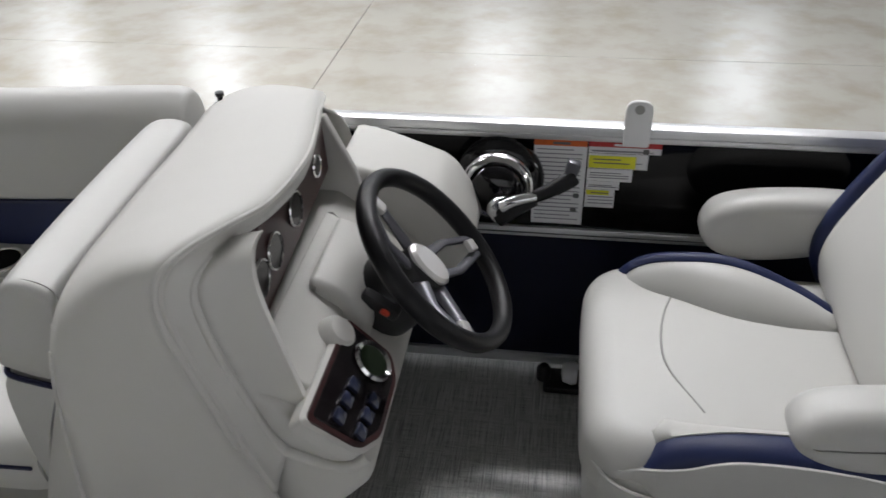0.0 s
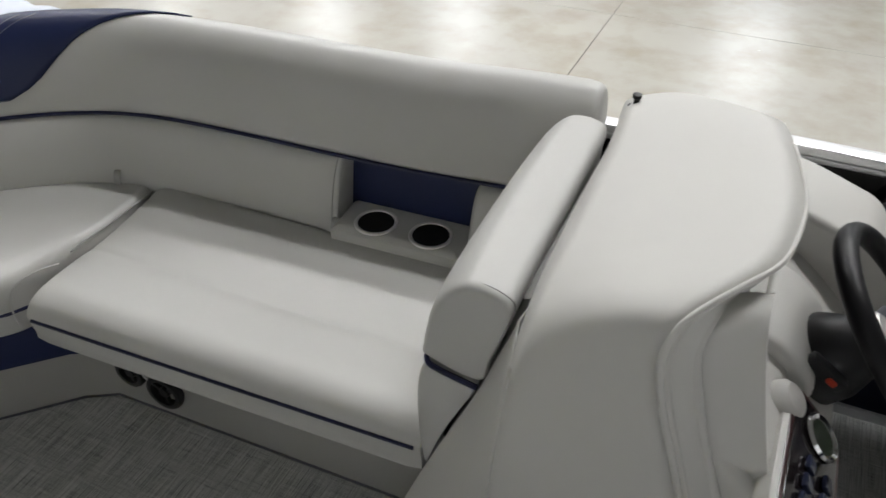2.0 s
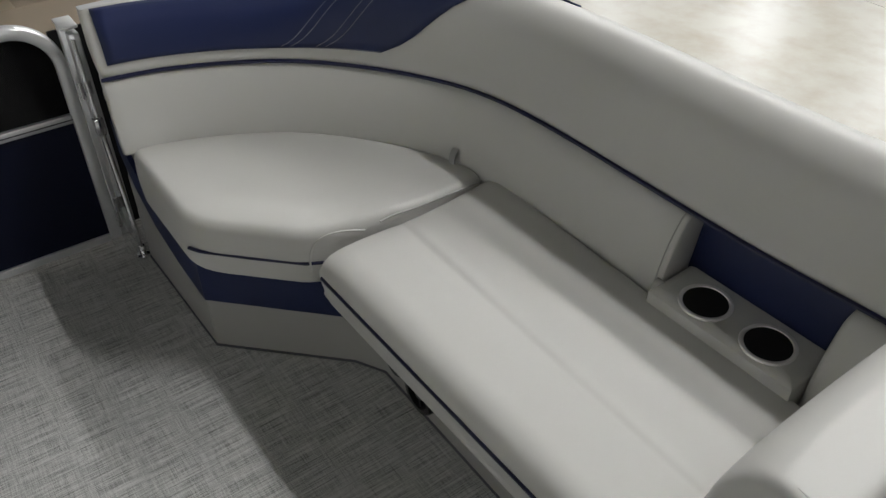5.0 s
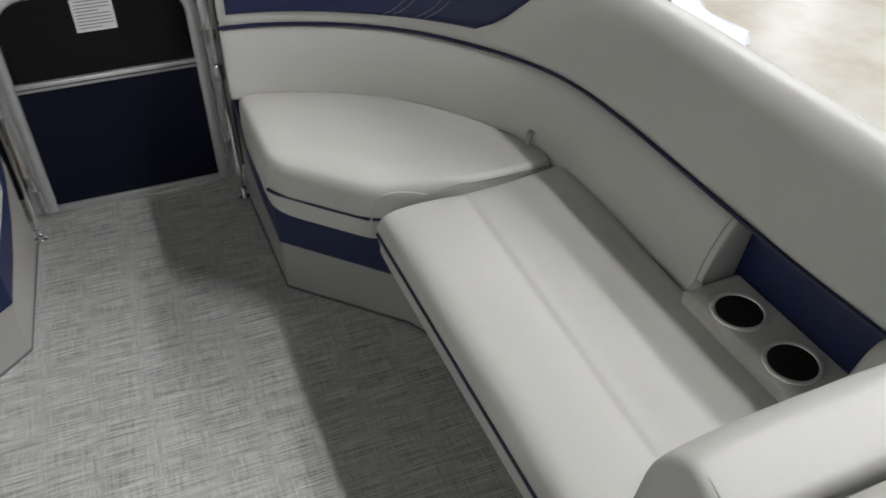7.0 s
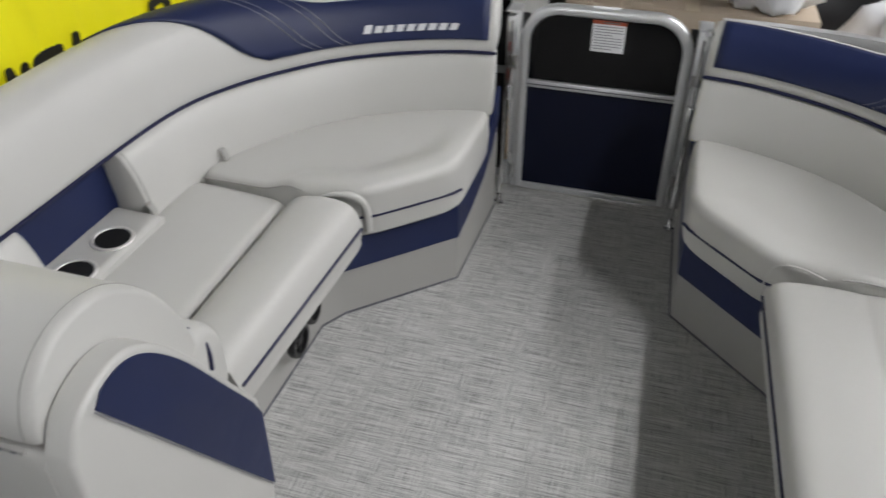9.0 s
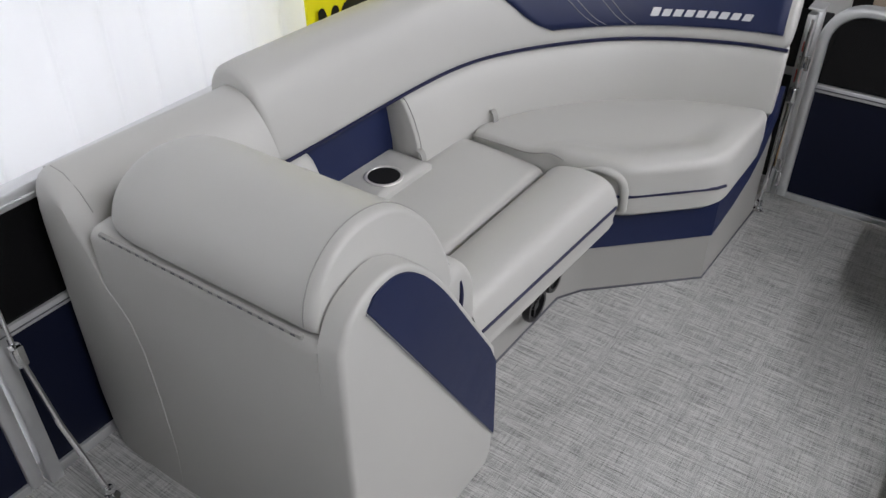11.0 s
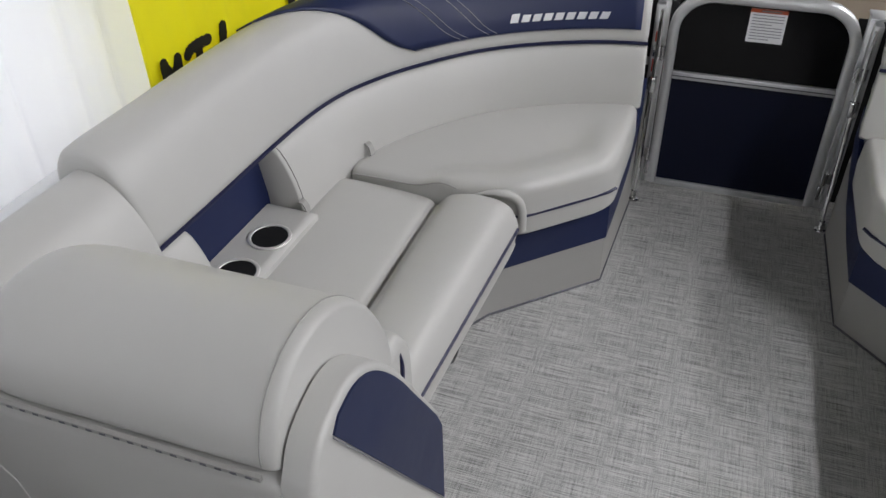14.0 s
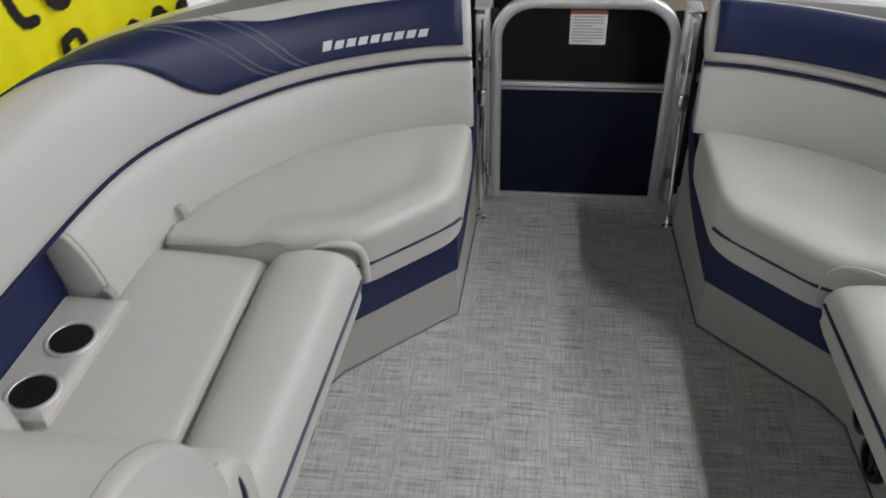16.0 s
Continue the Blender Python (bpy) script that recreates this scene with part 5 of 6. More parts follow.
# the run behind the lounge is a few centimetres lower than the run beside the helm
fence_run(FS, -0.95, 0.235, 1.222, 1, (-0.93,), 0.04)
fence_run(FS, 0.236, 3.15, 1.222, 1, (0.253, 3.13))
FP = thing("fence", (-0.3, -1.25, 0), "boat fence with black and navy panels in aluminium rails", "boat fence", "boat fences")
fence_run(FP, -0.95, 0.36, -1.222, -1, (-0.93, 0.345))
for _s, _e in ((1, FS), (-1, FP)):
    for lo, hi, mt, nm in (((0.64, 0.676), 0.03, ALU, "top_rail"), ((0.395, 0.42), 0.026, ALU, "middle_rail"), ((0.012, 0.04), 0.026, ALU, "bottom_rail"), ((0.42, 0.64), 0.012, BLACKPANEL, "upper_panel"), ((0.04, 0.395), 0.012, NAVYPANEL, "lower_panel")):
        # rounded bow corner and the short run up to the gate
        pts = curve_points([(-0.95, _s * 1.237, 0), (-1.25, _s * 1.20, 0), (-1.50, _s * 1.02, 0), (-1.66, _s * 0.78, 0), (-1.71, _s * 0.50, 0), (-1.715, _s * 0.315, 0)], 6)
        if _s > 0:
            lo = (lo[0] - 0.04 * (lo[0] > 0.6), lo[1] - 0.04 * (lo[1] > 0.6))
        rows = []
        for i, p in enumerate(pts):
            d = (pts[min(i + 1, len(pts) - 1)] - pts[max(i - 1, 0)]).normalized()
            n = Vector((-d.y, d.x, 0)) * hi / 2
            rows.append([p + n + Vector((0, 0, lo[0])), p - n + Vector((0, 0, lo[0])), p - n + Vector((0, 0, lo[1])), p + n + Vector((0, 0, lo[1]))])
        part(nm, grid(rows, close_v=True), mt, _e, angle=30)

# warning labels on the starboard fence


def warning_label(x0, x1, z0, z1, header, parent, lines, head=0.018, y=1.2275, mark=None, icons=()):
    lab = part("warning_label", box((x0, y, z0), (x1, y + 0.0015, z1), 0), PAPER, parent, "white printed warning label")
    if header:
        part("label_header", box((x0, y - 0.0012, z1 - head), (x1, y - 0.0002, z1), 0), header, lab, "coloured label header")
    zt = z1 - (head if header else 0) - 0.008
    step = (zt - z0 - 0.004) / max(1, lines)
    for k in range(lines):
        w = (x1 - x0) * (0.86 if k % 4 else 0.7)
        part("print_line", box((x0 + 0.006, y - 0.0010, zt - step * k - 0.0022), (x0 + 0.006 + w, y - 0.0003, zt - step * k), 0), PRINT, lab)
    if header:
        part("header_print", box((x0 + 0.35 * (x1 - x0), y - 0.0020, z1 - head * 0.72), (x0 + 0.68 * (x1 - x0), y - 0.0014, z1 - head * 0.28), 0), PAPER if header is REDLABEL else INK, lab)
    if mark:
        part("label_mark", box((x0 + 0.002, y - 0.0014, mark[0]), (x0 + 0.80 * (x1 - x0), y - 0.0004, mark[1]), 0), YELLOWLABEL, lab, "yellow warning field")
        for _k in range(2 if mark[1] - mark[0] > 0.015 else 1):
            _z = mark[0] + (mark[1] - mark[0]) * (0.38 + 0.3 * _k)
            part("print_line", box((x0 + 0.012, y - 0.0022, _z), (x0 + 0.012 + (0.60 - 0.15 * _k) * (x1 - x0), y - 0.0016, _z + 0.0022), 0), INK, lab)
    for a, b in icons:
        part("label_icon", box((a, y - 0.0014, b), (a + 0.013, y - 0.0006, b + 0.010), 0.002, 1), INK, lab, "small black pictogram")
    return lab


warning_label(0.855, 0.967, 0.430, 0.638, ORANGE, FS, 18, 0.013, icons=((0.944, 0.500), (0.940, 0.464)))
warning_label(0.970, 1.120, 0.612, 0.638, REDLABEL, FS, 2, 0.011, icons=((1.082, 0.614),))
warning_label(0.970, 1.095, 0.575, 0.6105, None, FS, 2, mark=(0.577, 0.606))
warning_label(0.970, 1.066, 0.5440, 0.5735, None, FS, 3)
warning_label(0.970, 1.041, 0.5235, 0.5430, None, FS, 2)
warning_label(0.970, 1.033, 0.478, 0.5225, None, FS, 4, mark=(0.510, 0.5215))

# white clip over the starboard top rail
CLIP = thing("rail_clip", (1.063, 1.237, 0.676), "white plastic clip hooked over the fence rail", "clip")
_co = rounded_outline([(1.036, 0.640), (1.036, 0.742), (1.090, 0.742), (1.090, 0.640)], [0.006, 0.026, 0.026, 0.006], 6)
part("clip_body", slab_between(_co, starboard, 1.203, 1.2135, 0.003), WHITEPLASTIC, CLIP, "white moulded body")
part("clip_hook", box((1.040, 1.2137, 0.677), (1.086, 1.262, 0.688), 0.004), WHITEPLASTIC, CLIP)
part("clip_hole", lathe([(0.0, 0.0), (0.010, 0.0), (0.010, 0.0015), (0.0, 0.0015)], facing((1.063, 1.2025, 0.725), (0, -1, 0)), 16), BASE, CLIP, "small hole in the clip")

# small white-capped bottle and black holder on the deck by the fence
BT = thing("pump", (0.97, 1.16, 0.0), "small black pump with a white cap on the deck", "pump")
part("pump_body", box((0.905, 1.125, 0.002), (1.05, 1.20, 0.022), 0.006), BLACK, BT)
part("pump_cap", lathe([(0.0, 0.0), (0.026, 0.0), (0.030, 0.012), (0.022, 0.034), (0.0, 0.038)], facing((0.985, 1.155, 0.048), (-1, 0, 0)), 20), WHITEPLASTIC, BT, "white plastic cap")
for k in range(5):
    part("coil", lathe([(0.020, -0.003), (0.027, -0.003), (0.027, 0.003), (0.020, 0.003)], facing((0.995 + 0.010 * k, 1.155, 0.048), (-1, 0, 0)), 18), WHITEPLASTIC if k % 2 else BLACK, BT)
part("pump_fitting", lathe([(0.0, 0.0), (0.018, 0.0), (0.018, 0.03), (0.010, 0.04), (0.0, 0.04)], Matrix.Translation((0.905, 1.16, 0.0225)), 14), BLACK, BT)

# ---- bow gate ----
GX = -1.658
GATE = thing("gate", (GX, -0.01, 0), "closed bow gate with rounded aluminium frame", "boat gate", "gates")


def gate_frame(y0, y1, z0, z1, r):
    pts = [(y0, z0)] + [(y0 + r - r * math.cos(q), z1 - r + r * math.sin(q)) for q in (math.pi / 2 * k / 10 for k in range(11))]
    pts += [(y1 - r + r * math.sin(q), z1 - r + r * math.cos(q)) for q in (math.pi / 2 * k / 10 for k in range(11))] + [(y1, z0)]
    return pts


gp = gate_frame(-0.252, 0.232, 0.018, 0.640, 0.105)


def square_tube(pts, w, d, plane):
    """Rectangular tube along points in a vertical plane; plane(a, z, off) places it."""
    rows = []
    for i, (a, z) in enumerate(pts):
        p, q = pts[max(0, i - 1)], pts[min(len(pts) - 1, i + 1)]
        t = Vector((q[0] - p[0], q[1] - p[1])).normalized()
        n = Vector((-t.y, t.x))
        row = []
        for u, o in ((-w / 2, -d / 2 + 0.004), (-w / 2, d / 2 - 0.004), (-w / 2 + 0.004, d / 2), (w / 2 - 0.004, d / 2), (w / 2, d / 2 - 0.004), (w / 2, -d / 2 + 0.004), (w / 2 - 0.004, -d / 2), (-w / 2 + 0.004, -d / 2)):
            row.append(plane(a + n.x * u, z + n.y * u, o))
        rows.append(row)
    return grid(rows, close_v=True)


_pl = lambda a, z, o: Vector((GX + o, a, z))
part("gate_frame", square_tube(gp, 0.030, 0.030, _pl), ALU, GATE, "rounded aluminium gate frame", angle=50)
part("middle_rail", box((GX - 0.012, -0.237, 0.385), (GX + 0.014, 0.217, 0.410), 0.004), ALU, GATE, "aluminium cross rail")
part("rail_groove", box((GX + 0.0142, -0.237, 0.3955), (GX + 0.0155, 0.217, 0.3985), 0), GREYPLASTIC, GATE)
part("bottom_rail", box((GX - 0.012, -0.237, 0.012), (GX + 0.013, 0.217, 0.034), 0.004), ALU, GATE, "aluminium bottom rail")
o = [(-0.240, 0.411)] + [p for p in gate_frame(-0.240, 0.220, 0.45, 0.628, 0.095)] + [(0.220, 0.411)]
part("upper_panel", grid([[Vector((GX + d, a, z)) for a, z in o] for d in (-0.004, 0.004)], close_v=True), BLACKPANEL, GATE, "gloss black upper panel")
part("lower_panel", box((GX - 0.004, -0.238, 0.034), (GX + 0.004, 0.218, 0.385), 0), NAVYPANEL, GATE, "dark navy lower panel")
lab = part("warning_label", box((GX + 0.0045, -0.053, 0.523), (GX + 0.006, 0.045, 0.620), 0), PAPER, GATE, "white printed warning label")
part("label_header", box((GX + 0.0062, -0.053, 0.609), (GX + 0.0072, 0.045, 0.620), 0), RUST, lab, "dark orange label header")
part("header_print", box((GX + 0.0074, -0.025, 0.6125), (GX + 0.0080, 0.028, 0.6165), 0), INK, lab)
for k in range(9):
    part("print_line", box((GX + 0.0062, -0.046, 0.6005 - 0.0086 * k), (GX + 0.0068, 0.038 - (0.030 if k in (3, 8) else 0), 0.6030 - 0.0086 * k), 0), PRINT, lab)
part("top_label", box((GX - 0.010, -0.055, 0.6552), (GX + 0.010, 0.02, 0.6565), 0), PAPER, GATE, "small white label on the frame")
for _y, _s, _fe in ((-0.290, -1, FP), (0.270, 1, FS)):
    part("gate_post", box((GX - 0.045, _y - 0.018, 0.0), (GX - 0.012, _y + 0.018, 0.622), 0.005), ALU, _fe, "square aluminium gate post")
    part("gate_post", box((GX - 0.010, _y - 0.013 + _s * 0.006, 0.02), (GX + 0.022, _y + 0.013 + _s * 0.006, 0.610), 0.005), ALU, _fe, "square aluminium gate post")
    part("post_cap", box((GX - 0.048, _y - 0.021, 0.622), (GX + 0.024, _y + 0.021, 0.630), 0.003), ALU, _fe)
    # black strip added behind the slit, in place of the shade there
    part("dark_gap_fill", box((GX - 0.054, min(_y + _s * 0.06, _y - _s * 0.04), 0.01), (GX - 0.048, max(_y + _s * 0.06, _y - _s * 0.04), 0.60), 0.001, 1), BLACK, _fe, "black strip added to darken the gap behind the posts")
    for _z in (0.13, 0.47):
        part("hinge", lathe([(0.0, -0.022), (0.0065, -0.022), (0.0065, 0.022), (0.0, 0.022)], Matrix.Translation((GX + 0.026, _y - _s * 0.016, _z)), 12), CHROME, _fe, "bright barrel hinge")
        part("hinge_leaf", box((GX + 0.0222, _y - 0.012, _z - 0.018), (GX + 0.0245, _y + 0.012, _z + 0.018), 0.001, 1), CHROME, _fe)
    # folding stay rod with its deck foot
    rod = part("stay_rod", tube([(GX + 0.030, _y, 0.60), (GX + 0.032, _y, 0.50), (GX + 0.034, _y, 0.375)], 0.005, 8), CHROME, _fe, "polished stay rod")
    part("stay_rod", tube([(GX + 0.034, _y, 0.372), (GX + 0.060, _y, 0.26), (GX + 0.108, _y, 0.03)], 0.0065, 8), CHROME, _fe, "polished stay rod")
    part("stay_joint", box((GX + 0.022, _y - 0.012, 0.345), (GX + 0.046, _y + 0.012, 0.395), 0.005), CHROME, _fe, "chrome joint")
    part("stay_foot", lathe([(0.0, 0.0), (0.017, 0.0), (0.017, 0.005), (0.009, 0.008), (0.009, 0.022), (0.012, 0.026), (0.009, 0.036), (0.0, 0.038)], Matrix.Translation((GX + 0.110, _y, 0.0)), 16), CHROME, _fe, "chrome deck foot")
    part("latch", box((GX + 0.012, _y - _s * 0.022 - 0.006, 0.055), (GX + 0.030, _y - _s * 0.022 + 0.006, 0.105), 0.004), CHROME, _fe, "bright latch")
for _z, _h, _mt, _nm in ((0.50, 0.030, REDMARK, "red tag"), (0.455, 0.025, YELLOWLABEL, "yellow tag"), (0.405, 0.040, REDMARK, "red tag"), (0.36, 0.020, YELLOWLABEL, "yellow tag")):
    part("tag", box((GX + 0.0225, -0.300, _z), (GX + 0.0240, -0.286, _z + _h), 0), _mt, FP, _nm)
part("wood_insert", box((GX + 0.0225, -0.298, 0.12), (GX + 0.0245, -0.288, 0.345), 0), WOODEND, FP, "thin bare wood strip")

# ---- port side gate ----
PG = thing("gate", (0.75, -1.237, 0), "closed side gate with rounded aluminium frame", "boat gate", "gates")
_pg = gate_frame(0.385, 1.10, 0.018, 0.655, 0.105)
part("gate_frame", square_tube(_pg, 0.030, 0.030, lambda a, z, o: Vector((a, -1.237 + o, z))), ALU, PG, "rounded aluminium gate frame", angle=50)
part("middle_rail", box((0.40, -1.250, 0.392), (1.085, -1.222, 0.417), 0.004), ALU, PG)
part("bottom_rail", box((0.40, -1.250, 0.012), (1.085, -1.224, 0.036), 0.004), ALU, PG)
part("lower_panel", box((0.395, -1.241, 0.036), (1.09, -1.233, 0.392), 0), NAVYPANEL, PG, "dark navy lower panel")
o = [(0.397, 0.417)] + gate_frame(0.397, 1.088, 0.45, 0.643, 0.095) + [(1.088, 0.417)]
part("upper_panel", grid([[Vector((a, -1.237 + d, z)) for a, z in o] for d in (-0.004, 0.004)], close_v=True), BLACKPANEL, PG, "gloss black upper panel")
part("stay_rod", tube([(0.330, -1.196, 0.37), (0.325, -1.15, 0.20), (0.312, -1.088, 0.03)], 0.0065, 8), CHROME, FP, "polished stay rod")
part("stay_rod", tube([(0.330, -1.205, 0.60), (0.330, -1.200, 0.37)], 0.005, 8), CHROME, FP, "polished stay rod")
part("stay_joint", box((0.318, -1.208, 0.345), (0.342, -1.184, 0.395), 0.005), CHROME, FP, "chrome joint")
part("stay_foot", lathe([(0.0, 0.0), (0.017, 0.0), (0.017, 0.005), (0.009, 0.008), (0.009, 0.022), (0.012, 0.026), (0.009, 0.036), (0.0, 0.038)], Matrix.Translation((0.310, -1.082, 0.0)), 16), CHROME, FP, "chrome deck foot")
FP2 = thing("fence", (2.1, -1.25, 0), "boat fence with black and navy panels in aluminium rails", "boat fence", "boat fences")
fence_run(FP2, 1.13, 3.15, -1.222, -1, (1.146, 3.13))
FA = thing("stern_fence", (3.16, 0, 0), "plain closing fence at the boat's stern", "boat fence")
part("panel", box((3.155, -1.22, 0.0), (3.175, 1.22, 0.66), 0.004), NAVYPANEL, FA)

# ---- surroundings ----
# pleated white sheet beside the boat
random.seed(11)
FOLDS, _fx = [], -3.6
while _fx < 2.8:
    FOLDS.append((_fx, random.uniform(0.006, 0.014), random.uniform(-0.03, 0.03)))
    _fx += random.uniform(0.09, 0.19)


def sheet_depth(x, z):
    """Hanging strips that bow a little and tuck in where they meet."""
    d = 0.010 * math.sin(x * 5.0) + 0.006 * math.sin(x * 2.3 + z * 1.7)
    for fx, depth, lean in FOLDS:
        u = x - fx - lean * (z - 0.8) * 0.5
        if abs(u) < 0.06:
            d -= depth * math.exp(-abs(u) / 0.006) - 0.004 * math.exp(-((u - 0.03) / 0.02) ** 2)
    return d


rows = []
_zs = [GZ + (1.95 - GZ) * k / 8 for k in range(9)]
for k in range(1281):
    x = -3.6 + 6.4 * k / 1280
    face = [(x, -1.45 + sheet_depth(x, z), z) for z in _zs]
    rows.append(face + [(p[0], p[1] - 0.006, p[2]) for p in reversed(face)])
tagged(part("hanging_sheet", grid(rows, close_v=True), WHITEWRAP, angle=180), "pleated white plastic sheet hanging beside the boat", "plastic sheet")

BN = thing("banner", (-1.0, -1.31, 0.45), "yellow banner with hand-painted black lettering along the fence", "banner")
BPATH = curve_points([(-0.667, -1.318, 0), (-0.80, -1.316, 0), (-0.95, -1.313, 0), (-1.12, -1.298, 0), (-1.28, -1.255, 0), (-1.42, -1.18, 0), (-1.545, -1.075, 0)], 10)
BRUN = Run([(p.x, p.y) for p in BPATH[::4]])
rows = []
for k in range(61):
    p = BRUN.at(BRUN.length * k / 60)[0]
    row = []
    for j in range(13):
        z = 0.30 + 0.75 * j / 12
        w = 0.0035 * math.sin(k * 0.55 + 0.8 * z) + 0.003 * math.sin(k * 1.3 + 6 * z)
        row.append((p.x + 0.010 * (z - 0.6) * (1 - k / 60), p.y - w, z))
    rows.append(row)
_bn = part("banner_sheet", grid(rows, cap=False), BANNER, BN, "bright yellow vinyl sheet", angle=60)
_md = _bn.modifiers.new("thickness", "SOLIDIFY")
_md.thickness, _md.offset = 0.002, 0.0


def brush_stroke(s, z, pts, width):
    """One fat rounded stroke painted on the banner; pts run towards the bow and up from (s, z)."""
    c = curve_points([(a, b, 0) for a, b in pts], 6) if len(pts) > 2 else [Vector((*pts[0], 0)).lerp(Vector((*pts[1], 0)), k / 6) for k in range(7)]
    d0, d1 = (c[1] - c[0]).normalized(), (c[-1] - c[-2]).normalized()
    wide = [(c[0] - d0 * width * 0.5 * math.sin(q), width * 0.5 * math.cos(q), d0) for q in (1.45, 1.0, 0.5)]
    for i, p in enumerate(c):
        d = (c[min(i + 1, len(c) - 1)] - c[max(i - 1, 0)]).normalized()
        wide.append((p, width * 0.5 * (1 + 0.10 * math.sin(2.3 * i + 40 * s)), d))
    wide += [(c[-1] + d1 * width * 0.5 * math.sin(q), width * 0.5 * math.cos(q), d1) for q in (0.5, 1.0, 1.45)]
    rows = []
    for p, r, d in wide:
        n = Vector((-d.y, d.x, 0))
        row = []
        for side, lift in ((-1, 0.0095), (1, 0.0095), (1, 0.007), (-1, 0.007)):
            e = p + n * r * side
            q, o = BRUN.at(min(s + e.x, BRUN.length - 0.002))
            o = o if o.y > 0 else -o
            row.append((q.x + o.x * lift, q.y + o.y * lift, z + e.y))
        rows.append(row)
    part("painted_stroke", grid(rows, close_v=True), BLACKPAINT, BN)


# the letters M, T and L, a raised dot, then a word whose upper halves alone show
for _p in (((0.010, 0.0), (0.014, 0.115)), ((0.016, 0.108), (0.040, 0.062)), ((0.040, 0.062), (0.066, 0.108)), ((0.066, 0.108), (0.066, 0.0))):
    brush_stroke(0.036, 0.578, _p, 0.024)
for _p in (((0.0, 0.098), (0.012, 0.106), (0.045, 0.108), (0.088, 0.104)), ((0.046, 0.100), (0.042, 0.06), (0.030, 0.0))):
    brush_stroke(0.140, 0.578, _p, 0.027)
for _p in (((0.048, 0.112), (0.038, 0.06), (0.022, 0.006)), ((0.022, 0.010), (0.06, 0.040), (0.092, 0.036))):
    brush_stroke(0.246, 0.578, _p, 0.029)
brush_stroke(0.460, 0.598, ((0.0, 0.0), (0.016, 0.006), (0.030, 0.0)), 0.022)
for _p in (((0.010, 0.0), (0.018, 0.10)), ((0.020, 0.104), (0.058, 0.112), (0.072, 0.082), (0.060, 0.056), (0.024, 0.050)), ((0.040, 0.050), (0.074, 0.030), (0.060, 0.0))):
    brush_stroke(0.562, 0.580, _p, 0.023)
for _s, _h in ((0.678, 0.066), (0.752, 0.078), (0.828, 0.092), (0.898, 0.094), (0.962, 0.094), (1.026, 0.080), (1.066, 0.064)):
    brush_stroke(_s, 0.582, ((0.008, 0.0), (0.010, _h * 0.6), (0.028, _h), (0.046, _h * 0.72), (0.038, _h * 0.40), (0.018, _h * 0.34)), 0.021)
    brush_stroke(_s, 0.582, ((0.036, _h * 0.4), (0.050, 0.0)), 0.019)
for _s, _p in ((0.455, ((0.0, 0.11), (0.010, 0.05), (0.032, 0.008), (0.066, 0.002))), (0.565, ((0.010, 0.10), (0.010, 0.035), (0.034, 0.010), (0.062, 0.022), (0.072, 0.09)))):
    brush_stroke(_s, 0.757, _p, 0.026)

# cartons and covered goods ahead of the bow


def carton(x, y, z, sx, sy, sz, turn, label):
    m = Matrix.Translation((x, y, z)) @ Matrix.Rotation(turn, 4, "Z")
    e = thing("cardboard_box", (x, y, z), label, "box", "cartons")
    part("carton", box((-sx / 2, -sy / 2, 0), (sx / 2, sy / 2, sz), 0.006, 2, m), CARDBOARD, e)
    part("tape", box((-sx / 2 - 0.001, -0.025, sz + 0.0005), (sx / 2 + 0.001, 0.025, sz + 0.0018), 0, 1, m), mat("packing_tape", (0.5, 0.42, 0.30), 0.3), e, "brown packing tape")
    return e


for spec in ((-3.5, 0.55, GZ, 0.6, 0.5, 0.6), (-3.25, -0.95, GZ, 0.5, 0.5, 0.7), (-3.4, -0.90, GZ + 0.703, 0.42, 0.4, 0.3)):
    carton(*spec, random.uniform(-0.15, 0.15), "brown cardboard box stacked on the showroom floor")
# tall opened carton close to the gate
TC = carton(-2.72, 0.23, GZ, 0.58, 0.92, 1.205, 0.03, "tall opened beige cardboard carton ahead of the gate")
for _y0, _y1, _z0, _z1, _t in ((-0.215, -0.135, 0.402, 0.62, 0.06), (-0.130, -0.02, 0.402, 0.452, 0.02), (-0.012, 0.075, 0.395, 0.425, -0.05)):
    _m = Matrix.Translation((-2.425, 0, 0)) @ Matrix.Rotation(_t, 4, "X")
    part("flap", box((-0.003, _y0, _z0), (0.003, _y1, _z1), 0.002, 1, _m), CARDBOARD, TC, "raised carton flap")
BD = thing("board", (-2.43, -0.36, GZ), "pale grey board leaning ahead of the bow", "board")
part("panel", box((-0.012, -0.078, 0.0), (0.012, 0.078, 1.75), 0.004, 2, Matrix.Translation((-2.40, -0.350, GZ)) @ Matrix.Rotation(0.035, 4, "X") @ Matrix.Rotation(-0.06, 4, "Y")), PALEBOARD, BD)


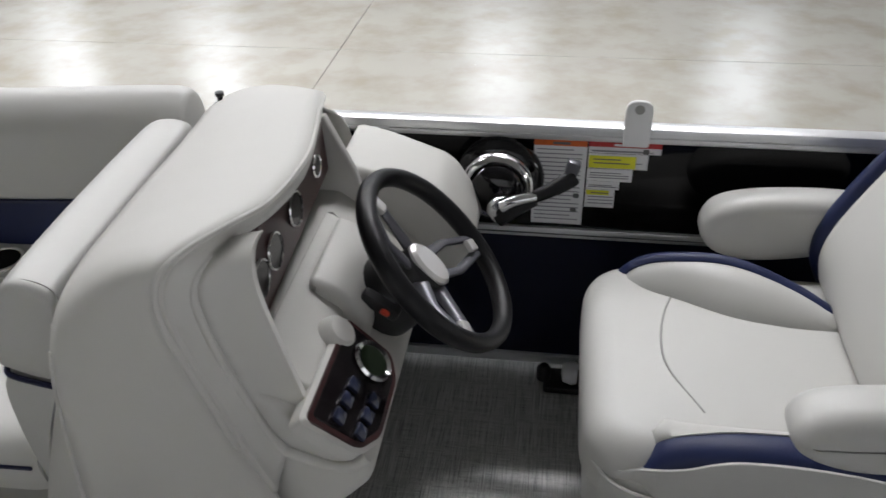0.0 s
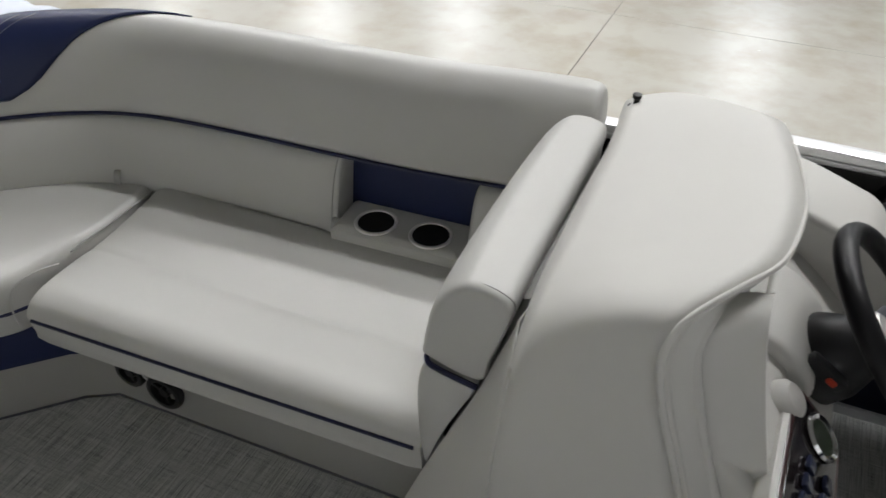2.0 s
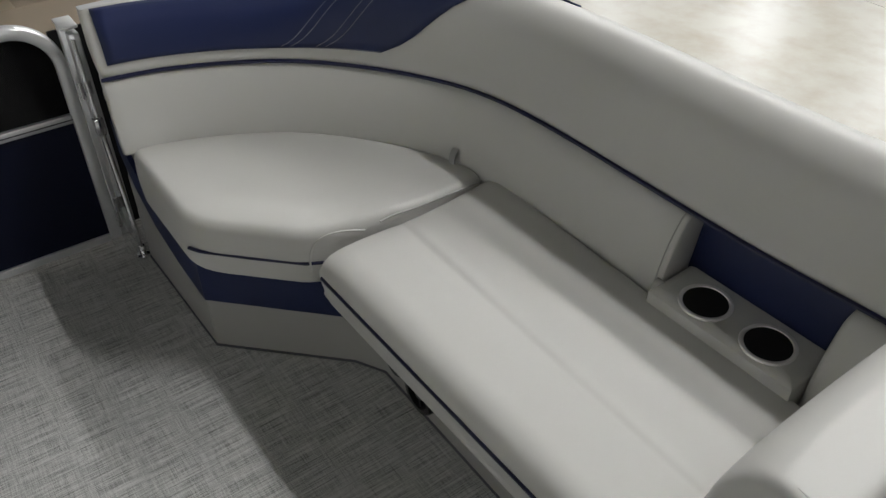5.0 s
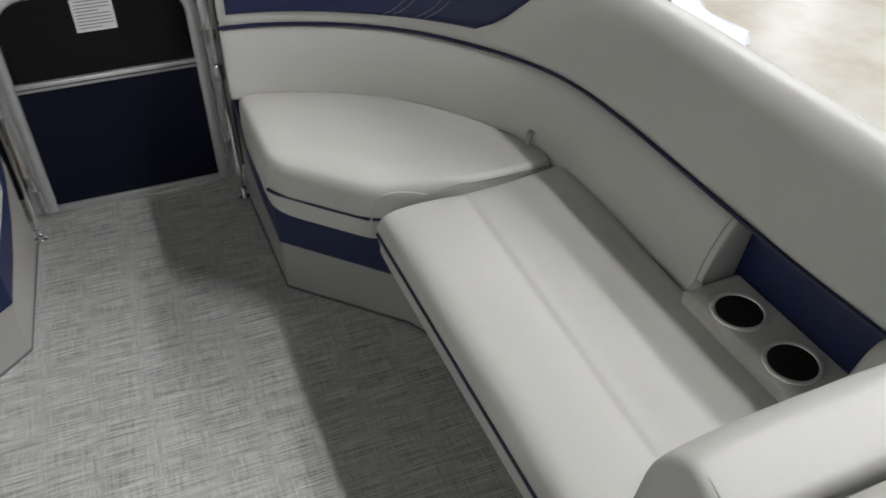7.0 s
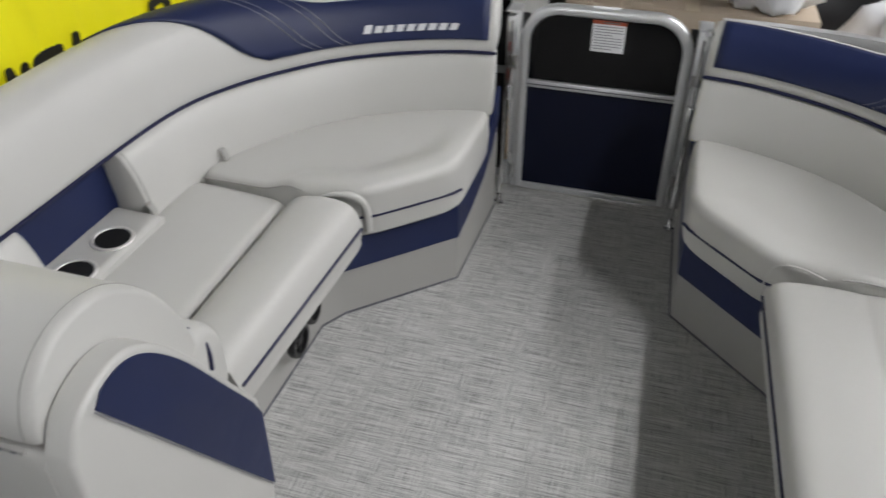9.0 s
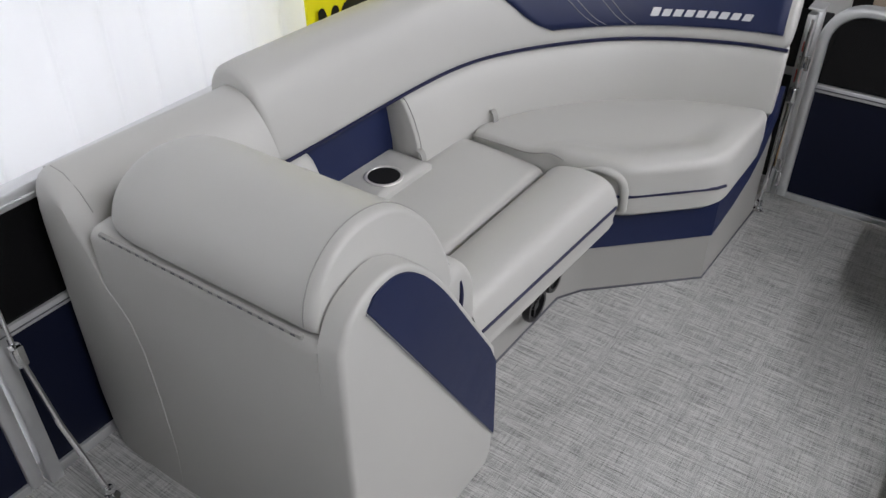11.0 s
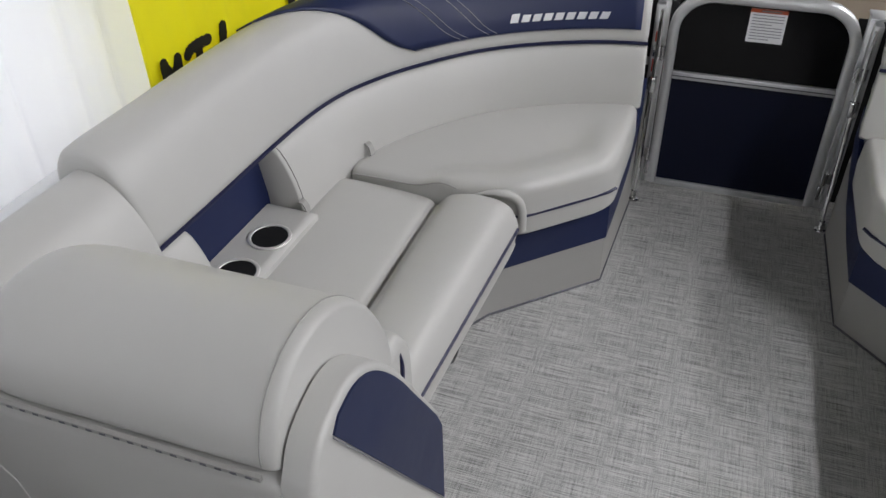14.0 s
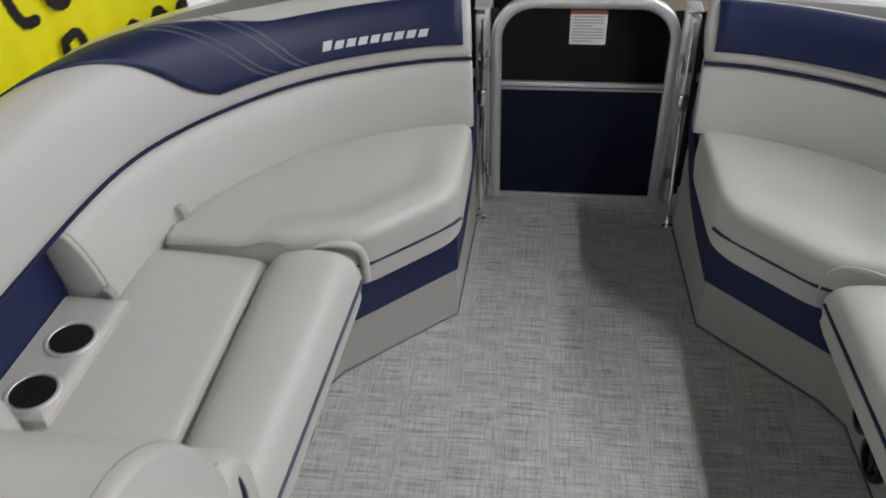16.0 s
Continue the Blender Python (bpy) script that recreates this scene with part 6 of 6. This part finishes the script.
def crumpled(name, x, y, z, sx, sy, sz, seed, material, label, category):
    bm = bmesh.new()
    bmesh.ops.create_icosphere(bm, subdivisions=5, radius=1.0)
    for v in bm.verts:
        n = noise.noise(v.co * 2.1 + Vector((seed, 0, 0))) * 0.28 + noise.noise(v.co * 5.5 + Vector((0, seed, 0))) * 0.13 + noise.noise(v.co * 13 + Vector((0, 0, seed))) * 0.05
        c = v.co * (1 + n)
        v.co = Vector((x + c.x * sx, y + c.y * sy, z + max(0.0, c.z * 0.5 + 0.5) * sz))
    return tagged(part(name, bm, material, angle=180), label, category)


crumpled("plastic_bag", -2.75, 1.35, GZ, 0.42, 0.55, 1.28, 3.0, WHITEBAG, "crumpled white plastic wrap heaped by the bow", "plastic wrap")
crumpled("plastic_bag", -2.52, 0.49, 0.407, 0.17, 0.25, 0.52, 8.0, WHITEBAG, "crumpled white plastic wrap on a carton", "plastic wrap")
crumpled("dust_cover", -2.62, 0.10, 0.407, 0.20, 0.15, 0.60, 2.0, DARKCLOTH, "black cover heaped on a carton", "cover")
crumpled("dust_cover", -4.2, 0.9, GZ, 0.7, 1.3, 1.9, 5.0, DARKCLOTH, "goods under a black cover", "cover")
crumpled("dust_cover", -4.1, -0.5, GZ, 0.5, 0.7, 1.75, 11.0, DARKCLOTH, "goods under a black cover", "cover")
# flat white plastic sheet on the showroom floor
bm = bmesh.new()
rows = []
for i in range(31):
    row = []
    for j in range(25):
        u, w = i / 30, j / 24
        edge = 0.14 * noise.noise(Vector((u * 5, w * 5, 2.0))) + 0.05 * noise.noise(Vector((u * 14, w * 14, 5.0)))
        x, y = -5.05 + 1.93 * u + 0.6 * edge - 0.25 * max(0.0, w - 0.8) * u, 2.75 + (0.82 + 0.32 * (1 - u)) * w + edge * 0.6
        z = GZ + 0.012 + 0.05 * max(0, noise.noise(Vector((u * 6, w * 6, 7)))) + 0.03 * max(0, noise.noise(Vector((u * 14, w * 14, 1))))
        row.append((x, y, z))
    rows.append(row)
sh = tagged(part("floor_sheet", grid(rows), WHITECLOTH, angle=180), "loose white plastic sheet on the showroom floor", "plastic sheet")
_md = sh.modifiers.new("thickness", "SOLIDIFY")
_md.thickness, _md.offset = 0.003, 1.0
